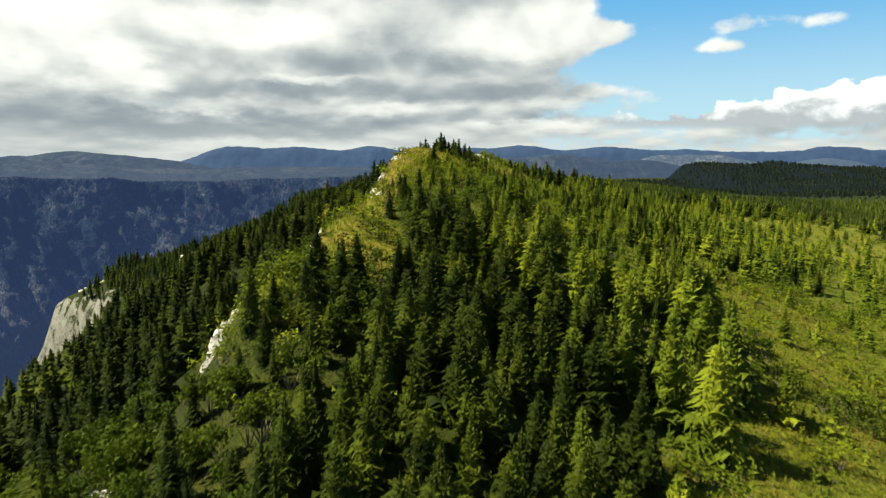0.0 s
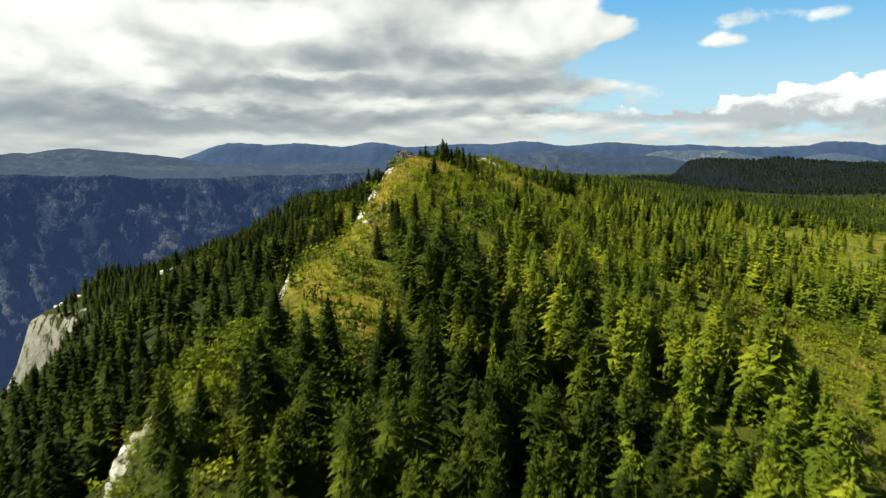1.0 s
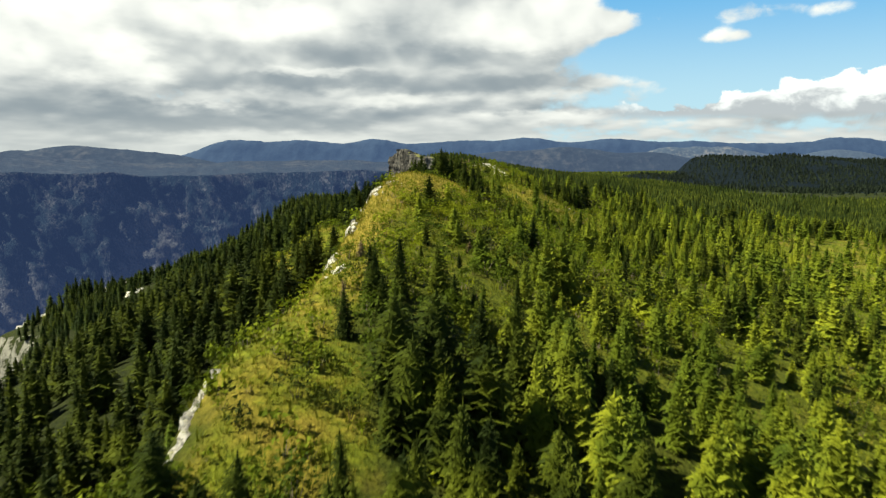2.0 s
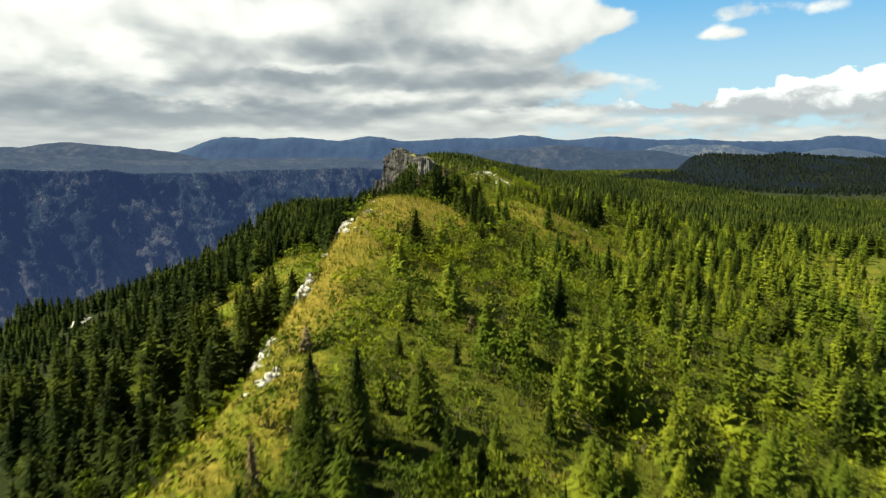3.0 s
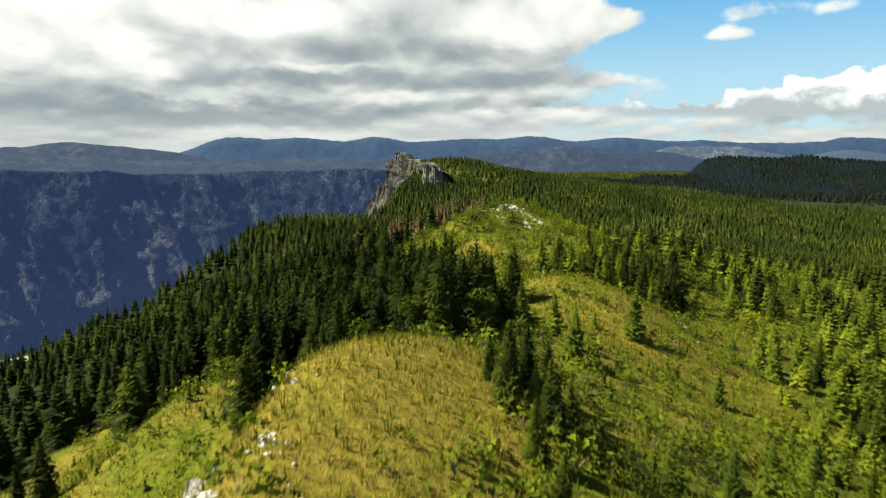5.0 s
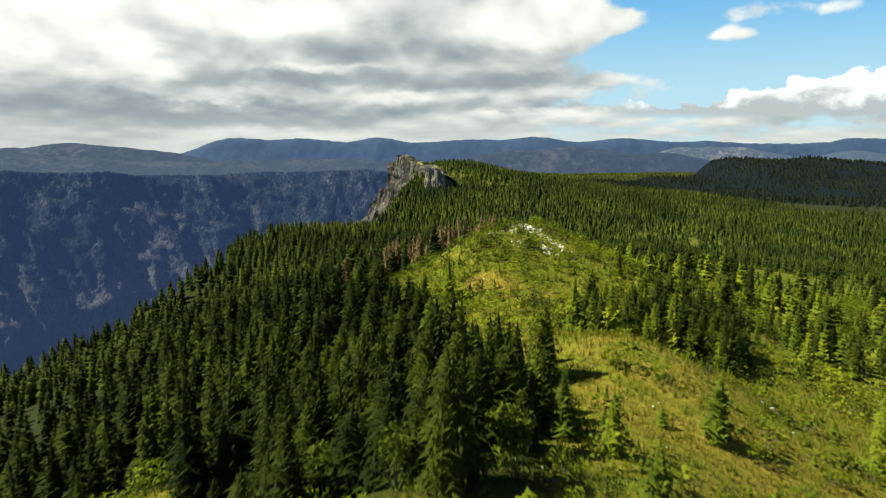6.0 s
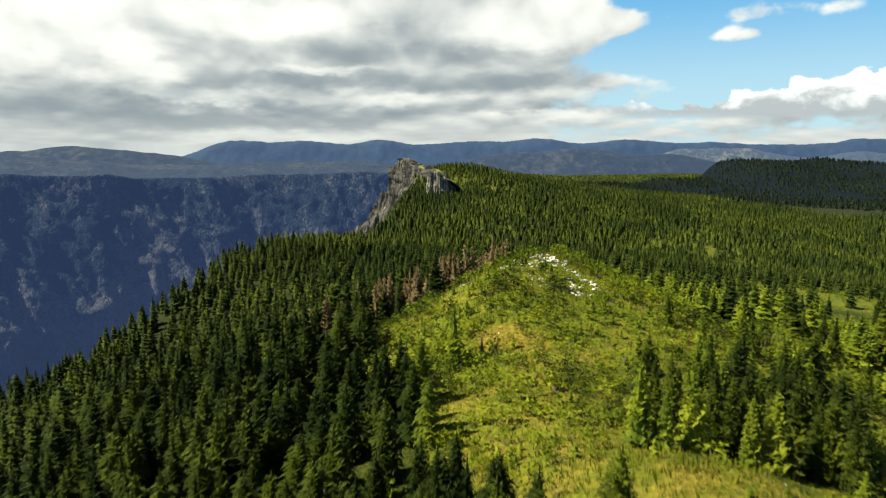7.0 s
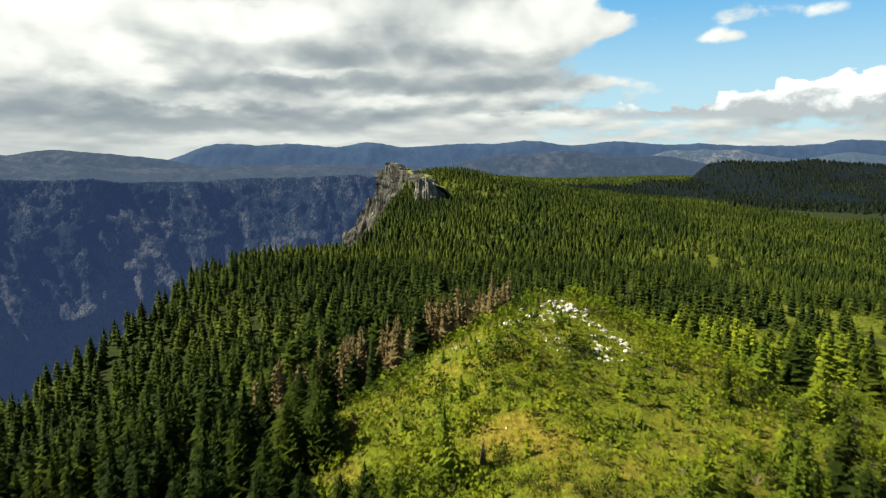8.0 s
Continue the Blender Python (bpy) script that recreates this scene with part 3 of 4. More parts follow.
build_gorge_wall()
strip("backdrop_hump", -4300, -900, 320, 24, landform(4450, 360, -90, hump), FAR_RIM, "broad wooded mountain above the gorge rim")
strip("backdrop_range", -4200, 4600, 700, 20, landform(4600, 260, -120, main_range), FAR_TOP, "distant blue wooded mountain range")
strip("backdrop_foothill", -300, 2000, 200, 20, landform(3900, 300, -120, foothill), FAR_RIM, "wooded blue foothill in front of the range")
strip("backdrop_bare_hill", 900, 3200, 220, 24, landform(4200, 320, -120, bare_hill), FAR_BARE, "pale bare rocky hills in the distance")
strip("backdrop_hill", 330, 3600, 420, 70, dark_hill, SHADED_WOODS, "low hill with woods toned dark for cloud shade")

# ---- plant shapes ----


def spruce_shape(seed, whorls, per, fingers, tall=7.0, wide=1.42):
    """A spruce as triangles: tapered trunk, close whorls of tent-shaped boughs whose side sprays hang over a dense inner crown. Returns places, triangles, and which are bark."""
    r = random.Random(seed)
    v, f, bark = [], [], []

    def tri(a, b, c, wood=False):
        f.append((len(v), len(v) + 1, len(v) + 2))
        v.extend((a, b, c))
        bark.append(wood)

    def girth(q):
        return wide * (1 - q) ** 0.80 * (0.72 + 0.28 * min(1.0, q / 0.12))

    sides = 5
    for i in range(sides):
        a, b = 2 * math.pi * i / sides, 2 * math.pi * (i + 1) / sides
        tri((0.13 * math.cos(a), 0.13 * math.sin(a), -0.5), (0.13 * math.cos(b), 0.13 * math.sin(b), -0.5), (0, 0, tall * 0.93), True)
    lopsided, heavy = r.uniform(0, 6.3), r.uniform(0.05, 0.22)
    for k in range(whorls):
        q = min(0.97, max(0.0, (k + r.uniform(-0.35, 0.35)) / whorls))
        z = tall * (0.07 + 0.88 * q)
        reach = girth(q) * r.uniform(0.78, 1.14) + 0.10
        count = max(4, int(per * (0.62 + 0.45 * (1 - q))))
        turn = r.uniform(0, 6.3)
        for j in range(count):
            a = turn + 2 * math.pi * (j + r.uniform(-0.3, 0.3)) / count
            ca, sa_ = math.cos(a), math.sin(a)
            ln = reach * r.uniform(0.68, 1.16) * (1 + heavy * math.cos(a - lopsided))
            rise = ln * (-0.50 + 0.95 * q + r.uniform(-0.15, 0.15))
            upturn = ln * 0.20
            half = ln * math.pi / count * r.uniform(0.85, 1.3)
            sag = 0.10 + 0.16 * ln

            def at(d, side, dz):
                zz = z + rise * d + upturn * d * d + dz
                return (ca * ln * d - sa_ * side, sa_ * ln * d + ca * side, zz)

            if fingers == 0:
                tri(at(0.0, 0, 0.16), at(0.62, -half, -sag), at(1.0, 0, 0))
                tri(at(0.0, 0, 0.16), at(1.0, 0, 0), at(0.62, half, -sag))
                continue
            tri(at(0.45, -half * 0.16, 0.04), at(0.45, half * 0.16, 0.04), at(1.10, 0, 0.05))
            spray = 0.78 / fingers
            for g in range(fingers):
                d = 0.08 + 0.80 * (g + 0.5) / fingers
                s = half * (0.55 + 0.75 * d) * r.uniform(0.8, 1.25)
                tip = d + 0.20 + r.uniform(-0.06, 0.10)
                for side in (-1, 1):
                    tri(at(d - 0.55 * spray, 0, 0.07), at(d + 0.60 * spray, 0, 0.05), at(tip, side * s, -sag * r.uniform(0.5, 1.4)))
    for k in range(5):
        q0 = 0.02 + 0.185 * k
        z0, z1, rad = tall * (0.05 + 0.88 * q0), tall * min(0.97, 0.40 + 0.88 * q0), girth(q0 + 0.04) * 0.66
        turn = r.uniform(0, 6)
        for j in range(6):
            a, b = turn + j * 1.047, turn + (j + 1) * 1.047
            ra, rb = rad * r.uniform(0.8, 1.2), rad * r.uniform(0.8, 1.2)
            tri((ra * math.cos(a), ra * math.sin(a), z0), (rb * math.cos(b), rb * math.sin(b), z0), (0, 0, z1))
    for j in range(3):
        a = j * 2.1
        tri((0.09 * math.cos(a), 0.09 * math.sin(a), tall * 0.88), (0.09 * math.cos(a + 2), 0.09 * math.sin(a + 2), tall * 0.88), (0, 0, tall * 1.0))
    return np.array(v, float), np.array(f, int), np.array(bark)


def far_spruce_shape(seed, tiers=4, sides=5, tall=7.0, wide=1.75):
    """A spruce seen from afar: ragged stacked tiers."""
    r = random.Random(seed)
    v, f = [], []
    for k in range(tiers):
        q = k / tiers
        z0, z1 = tall * (0.05 + 0.85 * q), tall * min(1.03, 0.05 + 0.85 * q + 0.50 * (1 - 0.45 * q))
        rad = wide * (1 - q) ** 0.8
        t0 = r.uniform(0, 6)
        for i in range(sides):
            a, b = t0 + 2 * math.pi * i / sides, t0 + 2 * math.pi * (i + 0.85) / sides
            ra, rb = rad * r.uniform(0.7, 1.2), rad * r.uniform(0.7, 1.2)
            f.append((len(v), len(v) + 1, len(v) + 2))
            v.extend(((ra * math.cos(a), ra * math.sin(a), z0 - 0.5 * r.random()), (rb * math.cos(b), rb * math.sin(b), z0 - 0.5 * r.random()), (0, 0, z1)))
    return np.array(v, float), np.array(f, int), np.zeros(len(f), bool)


def bush_shape(seed, leaves, size=0.26, tall=1.5, wide=1.1):
    """A leafy bush: clumps of small leaves on several lobes, with gaps, and a few stems."""
    r = random.Random(seed)
    v, f, bark = [], [], []

    def tri(a, b, c, wood=False):
        f.append((len(v), len(v) + 1, len(v) + 2))
        v.extend((a, b, c))
        bark.append(wood)

    lobes = [(r.uniform(-0.55, 0.55) * wide, r.uniform(-0.55, 0.55) * wide, tall * r.uniform(0.35, 0.78), wide * r.uniform(0.35, 0.6)) for _ in range(6)]
    for lx, ly, lz, lr in lobes:
        tri((-0.04, 0, -0.3), (0.04, 0, -0.3), (lx, ly, lz), True)
    for i in range(leaves):
        lx, ly, lz, lr = lobes[i % len(lobes)]
        d = Vector((r.gauss(0, 1), r.gauss(0, 1), r.gauss(0.25, 1))).normalized() * lr * r.uniform(0.65, 1.1)
        p = Vector((lx, ly, lz)) + Vector((d.x, d.y, d.z * 0.95))
        p.z = max(p.z, 0.05)
        u = Vector((r.gauss(0, 1), r.gauss(0, 1), r.gauss(0, 0.7))).normalized()
        n = u.cross(Vector((r.gauss(0, 1), r.gauss(0, 1), r.gauss(0, 1)))).normalized()
        s = size * r.uniform(0.6, 1.4)
        tri(tuple(p - u * s), tuple(p + u * s * 0.4 + n * s * 0.8), tuple(p + u * s * 0.6 - n * s * 0.7))
    return np.array(v, float), np.array(f, int), np.array(bark)


def joined(name, shapes, spots, mats, label, category, group=""):
    """Many plants of one kind in one mesh. spots: rows of x, y, z, turn, width, height, shape number."""
    vs, fs, ms, at = [], [], [], 0
    for k, (v, f, bark) in enumerate(shapes):
        rows = spots[spots[:, 6].astype(int) == k]
        if not len(rows):
            continue
        c, s = np.cos(rows[:, 3])[:, None], np.sin(rows[:, 3])[:, None]
        x, y, z = v[:, 0][None] * rows[:, 4][:, None], v[:, 1][None] * rows[:, 4][:, None], v[:, 2][None] * rows[:, 5][:, None]
        p = np.stack([c * x - s * y + rows[:, 0][:, None], s * x + c * y + rows[:, 1][:, None], z + rows[:, 2][:, None]], -1)
        vs.append(p.reshape(-1, 3))
        fs.append((f[None] + (np.arange(len(rows)) * len(v))[:, None, None] + at).reshape(-1, 3))
        ms.append(np.tile(bark.astype(int), len(rows)))
        at += len(rows) * len(v)
    me = mesh_from(name, np.concatenate(vs), np.concatenate(fs), mats, np.concatenate(ms))
    return tagged(new(name, me), label, category, group, "stuff")


# ---- where the plants stand ----
rs = np.random.RandomState(11)


def scatter(x0, x1, y0, y1, step):
    nx, ny = int((x1 - x0) / step), int((y1 - y0) / step)
    gx, gy = np.meshgrid(np.arange(nx), np.arange(ny))
    x = x0 + (gx + rs.rand(ny, nx) * 0.95) * step
    y = y0 + (gy + rs.rand(ny, nx) * 0.95) * step
    return x.ravel(), y.ravel()


def seen(x, y, margin=14.0):
    """Inside the wedge of land ahead of the path."""
    return (np.abs(x) < 0.70 * (y + 5) + margin) & (y > 22)


def rim_at(y):
    return np.interp(y, _ry, _ridge[5])


def spots_from(x, y, tall_lo, tall_hi, shapes, unit=1.0, slim=0.16):
    n = len(x)
    h = (tall_lo + (tall_hi - tall_lo) * rs.rand(n) ** 0.9) * (0.85 + 0.5 * (fbm(x / 20.0, y / 20.0, 2) + 0.5)) / unit
    wd = h * (1 + slim * rs.randn(n)).clip(0.7, 1.35)
    return np.stack([x, y, height(x, y) - 0.1, rs.rand(n) * 6.283, wd, h, rs.randint(0, shapes, n)], -1)


HERO = [spruce_shape(20 + i, 20, 9, 3) for i in range(6)]
NEAR = [spruce_shape(40 + i, 15, 8, 2) for i in range(5)]
MID = [spruce_shape(60 + i, 12, 7, 0) for i in range(5)]
OFF = [far_spruce_shape(90 + i, 2, 5) for i in range(5)]
FAR = [far_spruce_shape(80 + i, 4, 6) for i in range(5)]
MIDFAR = [spruce_shape(70 + i, 9, 6, 0) for i in range(5)]

# spruces close to the ridge path
x, y = scatter(-190, 210, 24, 420, 4.2)
free, dry = openness(x, y)
stand = smooth(fbm(x / 30.0 + 7, y / 30.0, 3), -0.28, 0.02)
sunny = smooth(x + 8 * fbm(x / 20.0, y / 20.0, 2) - 20 + 10 * smooth(y, 135, 110) - 17 * smooth(y, 105, 85), -8, 8) * (1 - stands(x, y) * np.where(x < 20, 1.0, 0.85))  # the younger growth on the forest side, its needles also lightened for sunlit faces
chance = (0.58 + 0.40 * stand) * (1 - 0.12 * sunny) * (1 - 0.975 * free)
bald = (((x + 14) / 9) ** 2 + ((y - 160) / 22) ** 2 < 1) | (((x + 8) / 13) ** 2 + ((y - 198) / 24) ** 2 < 1) | (((x + 26) / 5) ** 2 + ((y - 79) / 13) ** 2 < 1) | (((x - 16) / 16) ** 2 + ((y - 348) / 14) ** 2 < 1) | (((x + 21) / 7.5) ** 2 + ((y - 107) / 13) ** 2 < 1) | ((((x + 36) / 15) ** 2 + ((y - 58) / 18) ** 2 < 1) & (rs.rand(len(x)) < 0.6))
keep = seen(x, y) & (rs.rand(len(x)) < chance) & (x > rim_at(y) - (7 + 22 * smooth(y, 325, 300)) * rs.rand(len(x))) & ~bald & ~((x < -168) & (y < 352))
x, y, sunny, free = x[keep], y[keep], sunny[keep], free[keep]
young = rs.rand(len(x)) < np.maximum(sunny, 0.75 * smooth(free, 0.3, 0.7) * smooth(x, -8, 2)) * (1 - 0.22 * smooth(y, 275, 300))
close = (np.abs(x) < 62) & (y < 330)
near_rows = spots_from(x[close & ~young], y[close & ~young], 5.0, 11.6, 5, 7.0)
mid_rows = spots_from(x[~close & ~young], y[~close & ~young], 4.6, 11.8, 5, 7.0, 0.24)
young_rows = spots_from(x[young & close], y[young & close], 3.4, 8.2, 5, 7.0)
young_rows[:, 4] *= 1.25
young_rows[:, 4:6] *= (1 + 0.45 * smooth(young_rows[:, 1], 125, 100) - 0.22 * smooth(young_rows[:, 1], 125, 140) * smooth(young_rows[:, 1], 250, 220))[:, None]
near_rows[:, 4:6] *= (1 - 0.5 * smooth(openness(near_rows[:, 0], near_rows[:, 1])[0], 0.3, 0.8))[:, None]
mid_rows[:, 4] *= 1.25
mid_rows[:, 5] = np.minimum(mid_rows[:, 5], 1.55 - 0.3 * rs.rand(len(mid_rows)))
mid_rows[:, 4:6] *= (1 - 0.4 * smooth(mid_rows[:, 0], -60, -85) * smooth(mid_rows[:, 1], 340, 320))[:, None]
young_far_rows = spots_from(x[young & ~close], y[young & ~close], 3.4, 8.4, 5, 7.0)
young_far_rows[:, 4] *= 1.25
near_rows[:, 4] *= 1.15
near_rows[:, 4:6] *= (1 + 0.05 * stands(near_rows[:, 0], near_rows[:, 1]) * (near_rows[:, 0] < 10))[:, None]
low = ((near_rows[:, 0] + 15) / 10) ** 2 + ((near_rows[:, 1] - 80) / 16) ** 2 < 1
low |= ((near_rows[:, 0] + 22) / 11) ** 2 + ((near_rows[:, 1] - 57) / 14) ** 2 < 1
low |= ((near_rows[:, 0] + 2) / 12) ** 2 + ((near_rows[:, 1] - 138) / 22) ** 2 < 1  # lower growth before the rock faces, shrunk to keep them in the camera's view
near_rows[low, 4:6] *= 0.62
near_rows[:, 5] = np.minimum(near_rows[:, 5], 1.38)
# more spruces among the young growth of the forest side
x, y = scatter(4, 95, 50, 340, 4.6)
free, dry = openness(x, y)
keep = seen(x, y) & (rs.rand(len(x)) < 0.42 * (1 - free) ** 0.7 * (1 - dry))
x, y = x[keep], y[keep]
half = rs.rand(len(x)) < 0.5
young_rows = np.concatenate([young_rows, spots_from(x[half], y[half], 3.5, 8.0, 5, 7.0)])
near_rows = np.concatenate([near_rows, spots_from(x[~half], y[~half], 3.5, 8.0, 5, 7.0)])
# the forest further on
def shaded_side(x, y):
    """The hollow and the low hill whose forest is toned dark for cloud shade."""
    return (y > 1040) & (x > 330 + 40 * fbm(y / 120.0, x / 300.0, 2) + 0.55 * np.maximum(1250 - y, 0))


x, y = scatter(-150, 700, 420, 1250, 5.5)
free, dry = openness(x, y)
glade = np.maximum(smooth(fbm(x / 34.0, y / 34.0 + 70, 4, 0.65), -0.30, -0.04), smooth(x, 10, -30))
keep = seen(x, y) & (x > rim_at(y) - 12 * rs.rand(len(x))) & ~shaded_side(x, y) & (rs.rand(len(x)) < 0.96 * (1 - 0.97 * free) * (0.10 + 0.90 * glade))
far_rows = spots_from(x[keep], y[keep], 4.2, 11.8, 5, 7.0, 0.26)
far_rows[:, 4:6] *= (0.78 + 0.62 * rs.rand(len(far_rows)) ** 2)[:, None] * (0.85 + 0.5 * (fbm(far_rows[:, 0] / 50.0 + 9, far_rows[:, 1] / 50.0, 2) + 0.5))[:, None]
far_rows[:, 4] *= 1.36
far_rows[:, 5] = np.minimum(far_rows[:, 5], 1.5 - 0.35 * rs.rand(len(far_rows)))
far_rows[:, 4] = np.minimum(far_rows[:, 4], 1.75)
x, y = scatter(-60, 1700, 1250, 2500, 11.5)
keep = seen(x, y) & (x > rim_at(y) - 12) & ~shaded_side(x, y) & (fbm(x / 160.0, y / 160.0, 3) > -0.22)
off_rows = spots_from(x[keep], y[keep], 9.0, 13.0, 5, 7.0)
off_rows[:, 4] *= 1.7
x, y = scatter(60, 1300, 2500, 3800, 23.0)
keep = seen(x, y) & (x < 0.36 * y)
more = spots_from(x[keep], y[keep], 10.0, 15.0, 5, 7.0)
more[:, 4] *= 2.6
off_rows = np.concatenate([off_rows, more])

single = (np.abs(near_rows[:, 0]) < 46) & (near_rows[:, 1] > 40)
order = np.argsort(np.abs(near_rows[:, 0]) + 1000 * ~single)
hero_rows, near_rows = near_rows[order[:300]], near_rows[order[300:]]

def shaded_stand(rows):
    """Where the tall spruces of the gorge side, with needles darkened for shade, begin."""
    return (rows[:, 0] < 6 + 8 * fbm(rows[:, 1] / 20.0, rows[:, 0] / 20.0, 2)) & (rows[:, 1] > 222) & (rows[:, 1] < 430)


for rows in (near_rows, mid_rows):
    rows[shaded_stand(rows), 5] *= 1.12
joined("shaded_spruces", NEAR, near_rows[shaded_stand(near_rows)], [SHADED_NEEDLES, BARK], "tall spruces on the gorge side, needles darkened for shade", "forest")
joined("shaded_spruces", MID, mid_rows[shaded_stand(mid_rows)], [SHADED_NEEDLES, BARK], "dense spruces above the gorge, needles darkened for shade", "forest")
near_rows, mid_rows = near_rows[~shaded_stand(near_rows)], mid_rows[~shaded_stand(mid_rows)]
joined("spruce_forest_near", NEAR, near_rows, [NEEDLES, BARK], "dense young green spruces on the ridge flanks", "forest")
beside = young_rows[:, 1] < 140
joined("young_spruces", HERO, young_rows[beside], [YOUNG_LIT, BARK], "young yellow-green spruces close to the crest", "forest")
joined("young_spruces", NEAR, young_rows[~beside], [YOUNG_LIT, BARK], "young yellow-green spruces scattered over the sunny flank", "forest")
joined("young_spruces", MID, young_far_rows, [YOUNG_LIT, BARK], "young yellow-green spruces on the sunny forest side", "forest")
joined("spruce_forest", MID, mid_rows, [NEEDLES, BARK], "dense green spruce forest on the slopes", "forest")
x, s_ = np.meshgrid(np.arange(340.0, 2500.0, 15.0), np.arange(0.03, 0.89, 0.0105))
x, s_ = (x + 14 * rs.rand(*x.shape)).ravel(), (s_ + 0.0095 * rs.rand(*s_.shape)).ravel()
y, z = dark_hill(x, s_)
keep = seen(x, y, 40) & (fbm(x / 90.0, y / 90.0, 3) > -0.20)
dark_rows = spots_from(x[keep], y[keep], 8.0, 14.0, 5, 7.0, 0.25)
dark_rows[:, 2] = z[keep] - 0.5
dark_rows[:, 4] *= 1.55
joined("spruce_forest_shaded", OFF, dark_rows, [CLOUD_SHADE_NEEDLES], "spruce forest toned dark for cloud shade in the hollow and on the low hill", "forest")
joined("spruce_forest_distant", OFF, off_rows, [FAR_NEEDLES], "spruce forest running to the foot of the hills", "forest")
step_back = far_rows[:, 1] < 610
joined("spruce_forest_behind", MIDFAR, far_rows[step_back], [FAR_NEEDLES, BARK], "dense green spruces below the rocky knoll", "forest")
joined("spruce_forest_far", FAR, far_rows[~step_back], [FAR_NEEDLES], "spruce forest covering the plateau behind the ridge", "forest")


def part(name, me, parent, label=""):
    o = new(name, me)
    o.parent = parent
    return tagged(o, label)


def split_shape(name, shape, leaf, wood):
    """The crown's and the trunk's meshes of one plant shape."""
    v, f, bark = shape
    return (mesh_from(name + "_crown", v, f[~bark], [leaf]), mesh_from(name + "_trunk", v, f[bark], [wood]))


# trees beside and behind the way
x, y = scatter(-190, 210, -90, 300, 5.0)
free, dry = openness(x, y)
keep = ~seen(x, y) & (x > rim_at(y)) & (rs.rand(len(x)) < 0.85 * (1 - free))
joined("spruce_forest_beside", OFF, spots_from(x[keep], y[keep], 5.2, 9.6, 5, 7.0), [FAR_NEEDLES], "spruce forest on the lower flanks of the ridge", "forest")

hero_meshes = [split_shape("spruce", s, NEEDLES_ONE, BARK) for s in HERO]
shaded_meshes = [split_shape("shaded_spruce", s, SHADED_NEEDLES_ONE, BARK) for s in HERO]
light_meshes = [split_shape("light_spruce", s, YOUNG_LIT_ONE, BARK) for s in HERO]
# Lightened, plain and shade-darkened needle copies are picked by place along the ridge.
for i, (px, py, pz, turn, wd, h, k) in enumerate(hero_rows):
    crown, trunk = (light_meshes if px > 9 + 16 * smooth(py, 108, 88) + 8 * rs.randn() and (stands(px, py) < 0.5 or (px > 20 and rs.rand() < 0.2)) else shaded_meshes if py > 222 and px < 6 else hero_meshes)[i % 6]
    tree = tagged(new("spruce_tree"), "young green spruce with drooping boughs on the ridge", "tree", "spruces along the ridge")
    tree.matrix_basis = Matrix.LocRotScale((px, py, pz), Euler((0, 0, turn)), (wd, wd, h))
    part("trunk", trunk, tree)
    part("crown", crown, tree)

# where rock lies bare on the knoll: x, y, spread across, spread along
BARE = ((16.6, 339.5, 2.2, 1.9), (14.5, 335.5, 1.2, 1.6), (13.5, 327.5, 1.3, 2.0), (20.8, 328.5, 1.6, 2.2), (11.0, 336.6, 1.2, 1.0), (8.6, 333.0, 1.4, 1.2), (0.5, 328.0, 3.2, 2.0))


def stony(x, y):
    """The stony spots of the knoll and the band of rock down its flank, where no bush grows."""
    out = smooth(np.abs(y - 339.0 + 0.85 * (x - 17.0) + 0.045 * np.maximum(x - 21.0, 0) ** 2), 3.2, 1.8) * smooth(x, 15, 17) * smooth(x, 30, 28)
    for ox, oy, ra, rl in BARE:
        out = np.maximum(out, smooth(np.hypot((x - ox) / ra, (y + 1.5 - oy) / (rl + 1.5)), 2.2, 1.4))
    return out * smooth(y, 312, 318)


def meadow(x, y):
    """Fewer bushes on the smooth meadow of the second hump and on the grassy brow."""
    return (1 - 0.85 * smooth(np.hypot((x - 31) / 30, (y - 250) / 22), 1.1, 0.8)) * (1 - (0.5 + 0.25 * smooth(y, 125, 145)) * smooth(x, -9, -12) * smooth(y, 94, 100) * smooth(y, 250, 235)) * (1 - 0.6 * smooth(x, 26, 34) * smooth(y, 125, 105)) * (1 - 0.9 * stony(x, y))


# bushes on the open ground and at the trees' edges
BUSH = [bush_shape(100 + i, 30, 0.20) for i in range(6)]
x, y = scatter(-60, 130, 24, 420, 1.4)
free, dry = openness(x, y)
patch = smooth(fbm(x / 11.0 + 30, y / 11.0, 3), -0.06, 0.12) * meadow(x, y)
keep = seen(x, y, 6) & (rs.rand(len(x)) < (0.06 + 0.14 * smooth(y, 230, 190) * smooth(np.abs(x), 40, 25) + 0.80 * free * (1 - 0.80 * dry)) * (0.12 + 0.36 * smooth(y, 285, 295) * (1 - stony(x, y)) + 0.70 * patch))
bush_rows = spots_from(x[keep], y[keep], 0.45, 2.1, 6, 1.5, 0.25)
x, y = scatter(60, 220, 80, 560, 3.0)
free, dry = openness(x, y)
keep = seen(x, y, 6) & (rs.rand(len(x)) < 0.6 * free)
bush_rows = np.concatenate([bush_rows, spots_from(x[keep], y[keep], 0.9, 2.2, 6, 1.5, 0.25)])
x, y = scatter(-28, -10, 68, 96, 1.15)
keep = (((x + 20) / 7) ** 2 + ((y - 82) / 13) ** 2 < 1) & (x > -26.5 + 0.12 * (y - 73))
bush_rows = np.concatenate([bush_rows, spots_from(x[keep], y[keep], 0.5, 1.2, 6, 1.5, 0.25)])
joined("bushes", BUSH, bush_rows, [LEAVES, BARK], "low bright green leafy bushes among the grass", "bush")


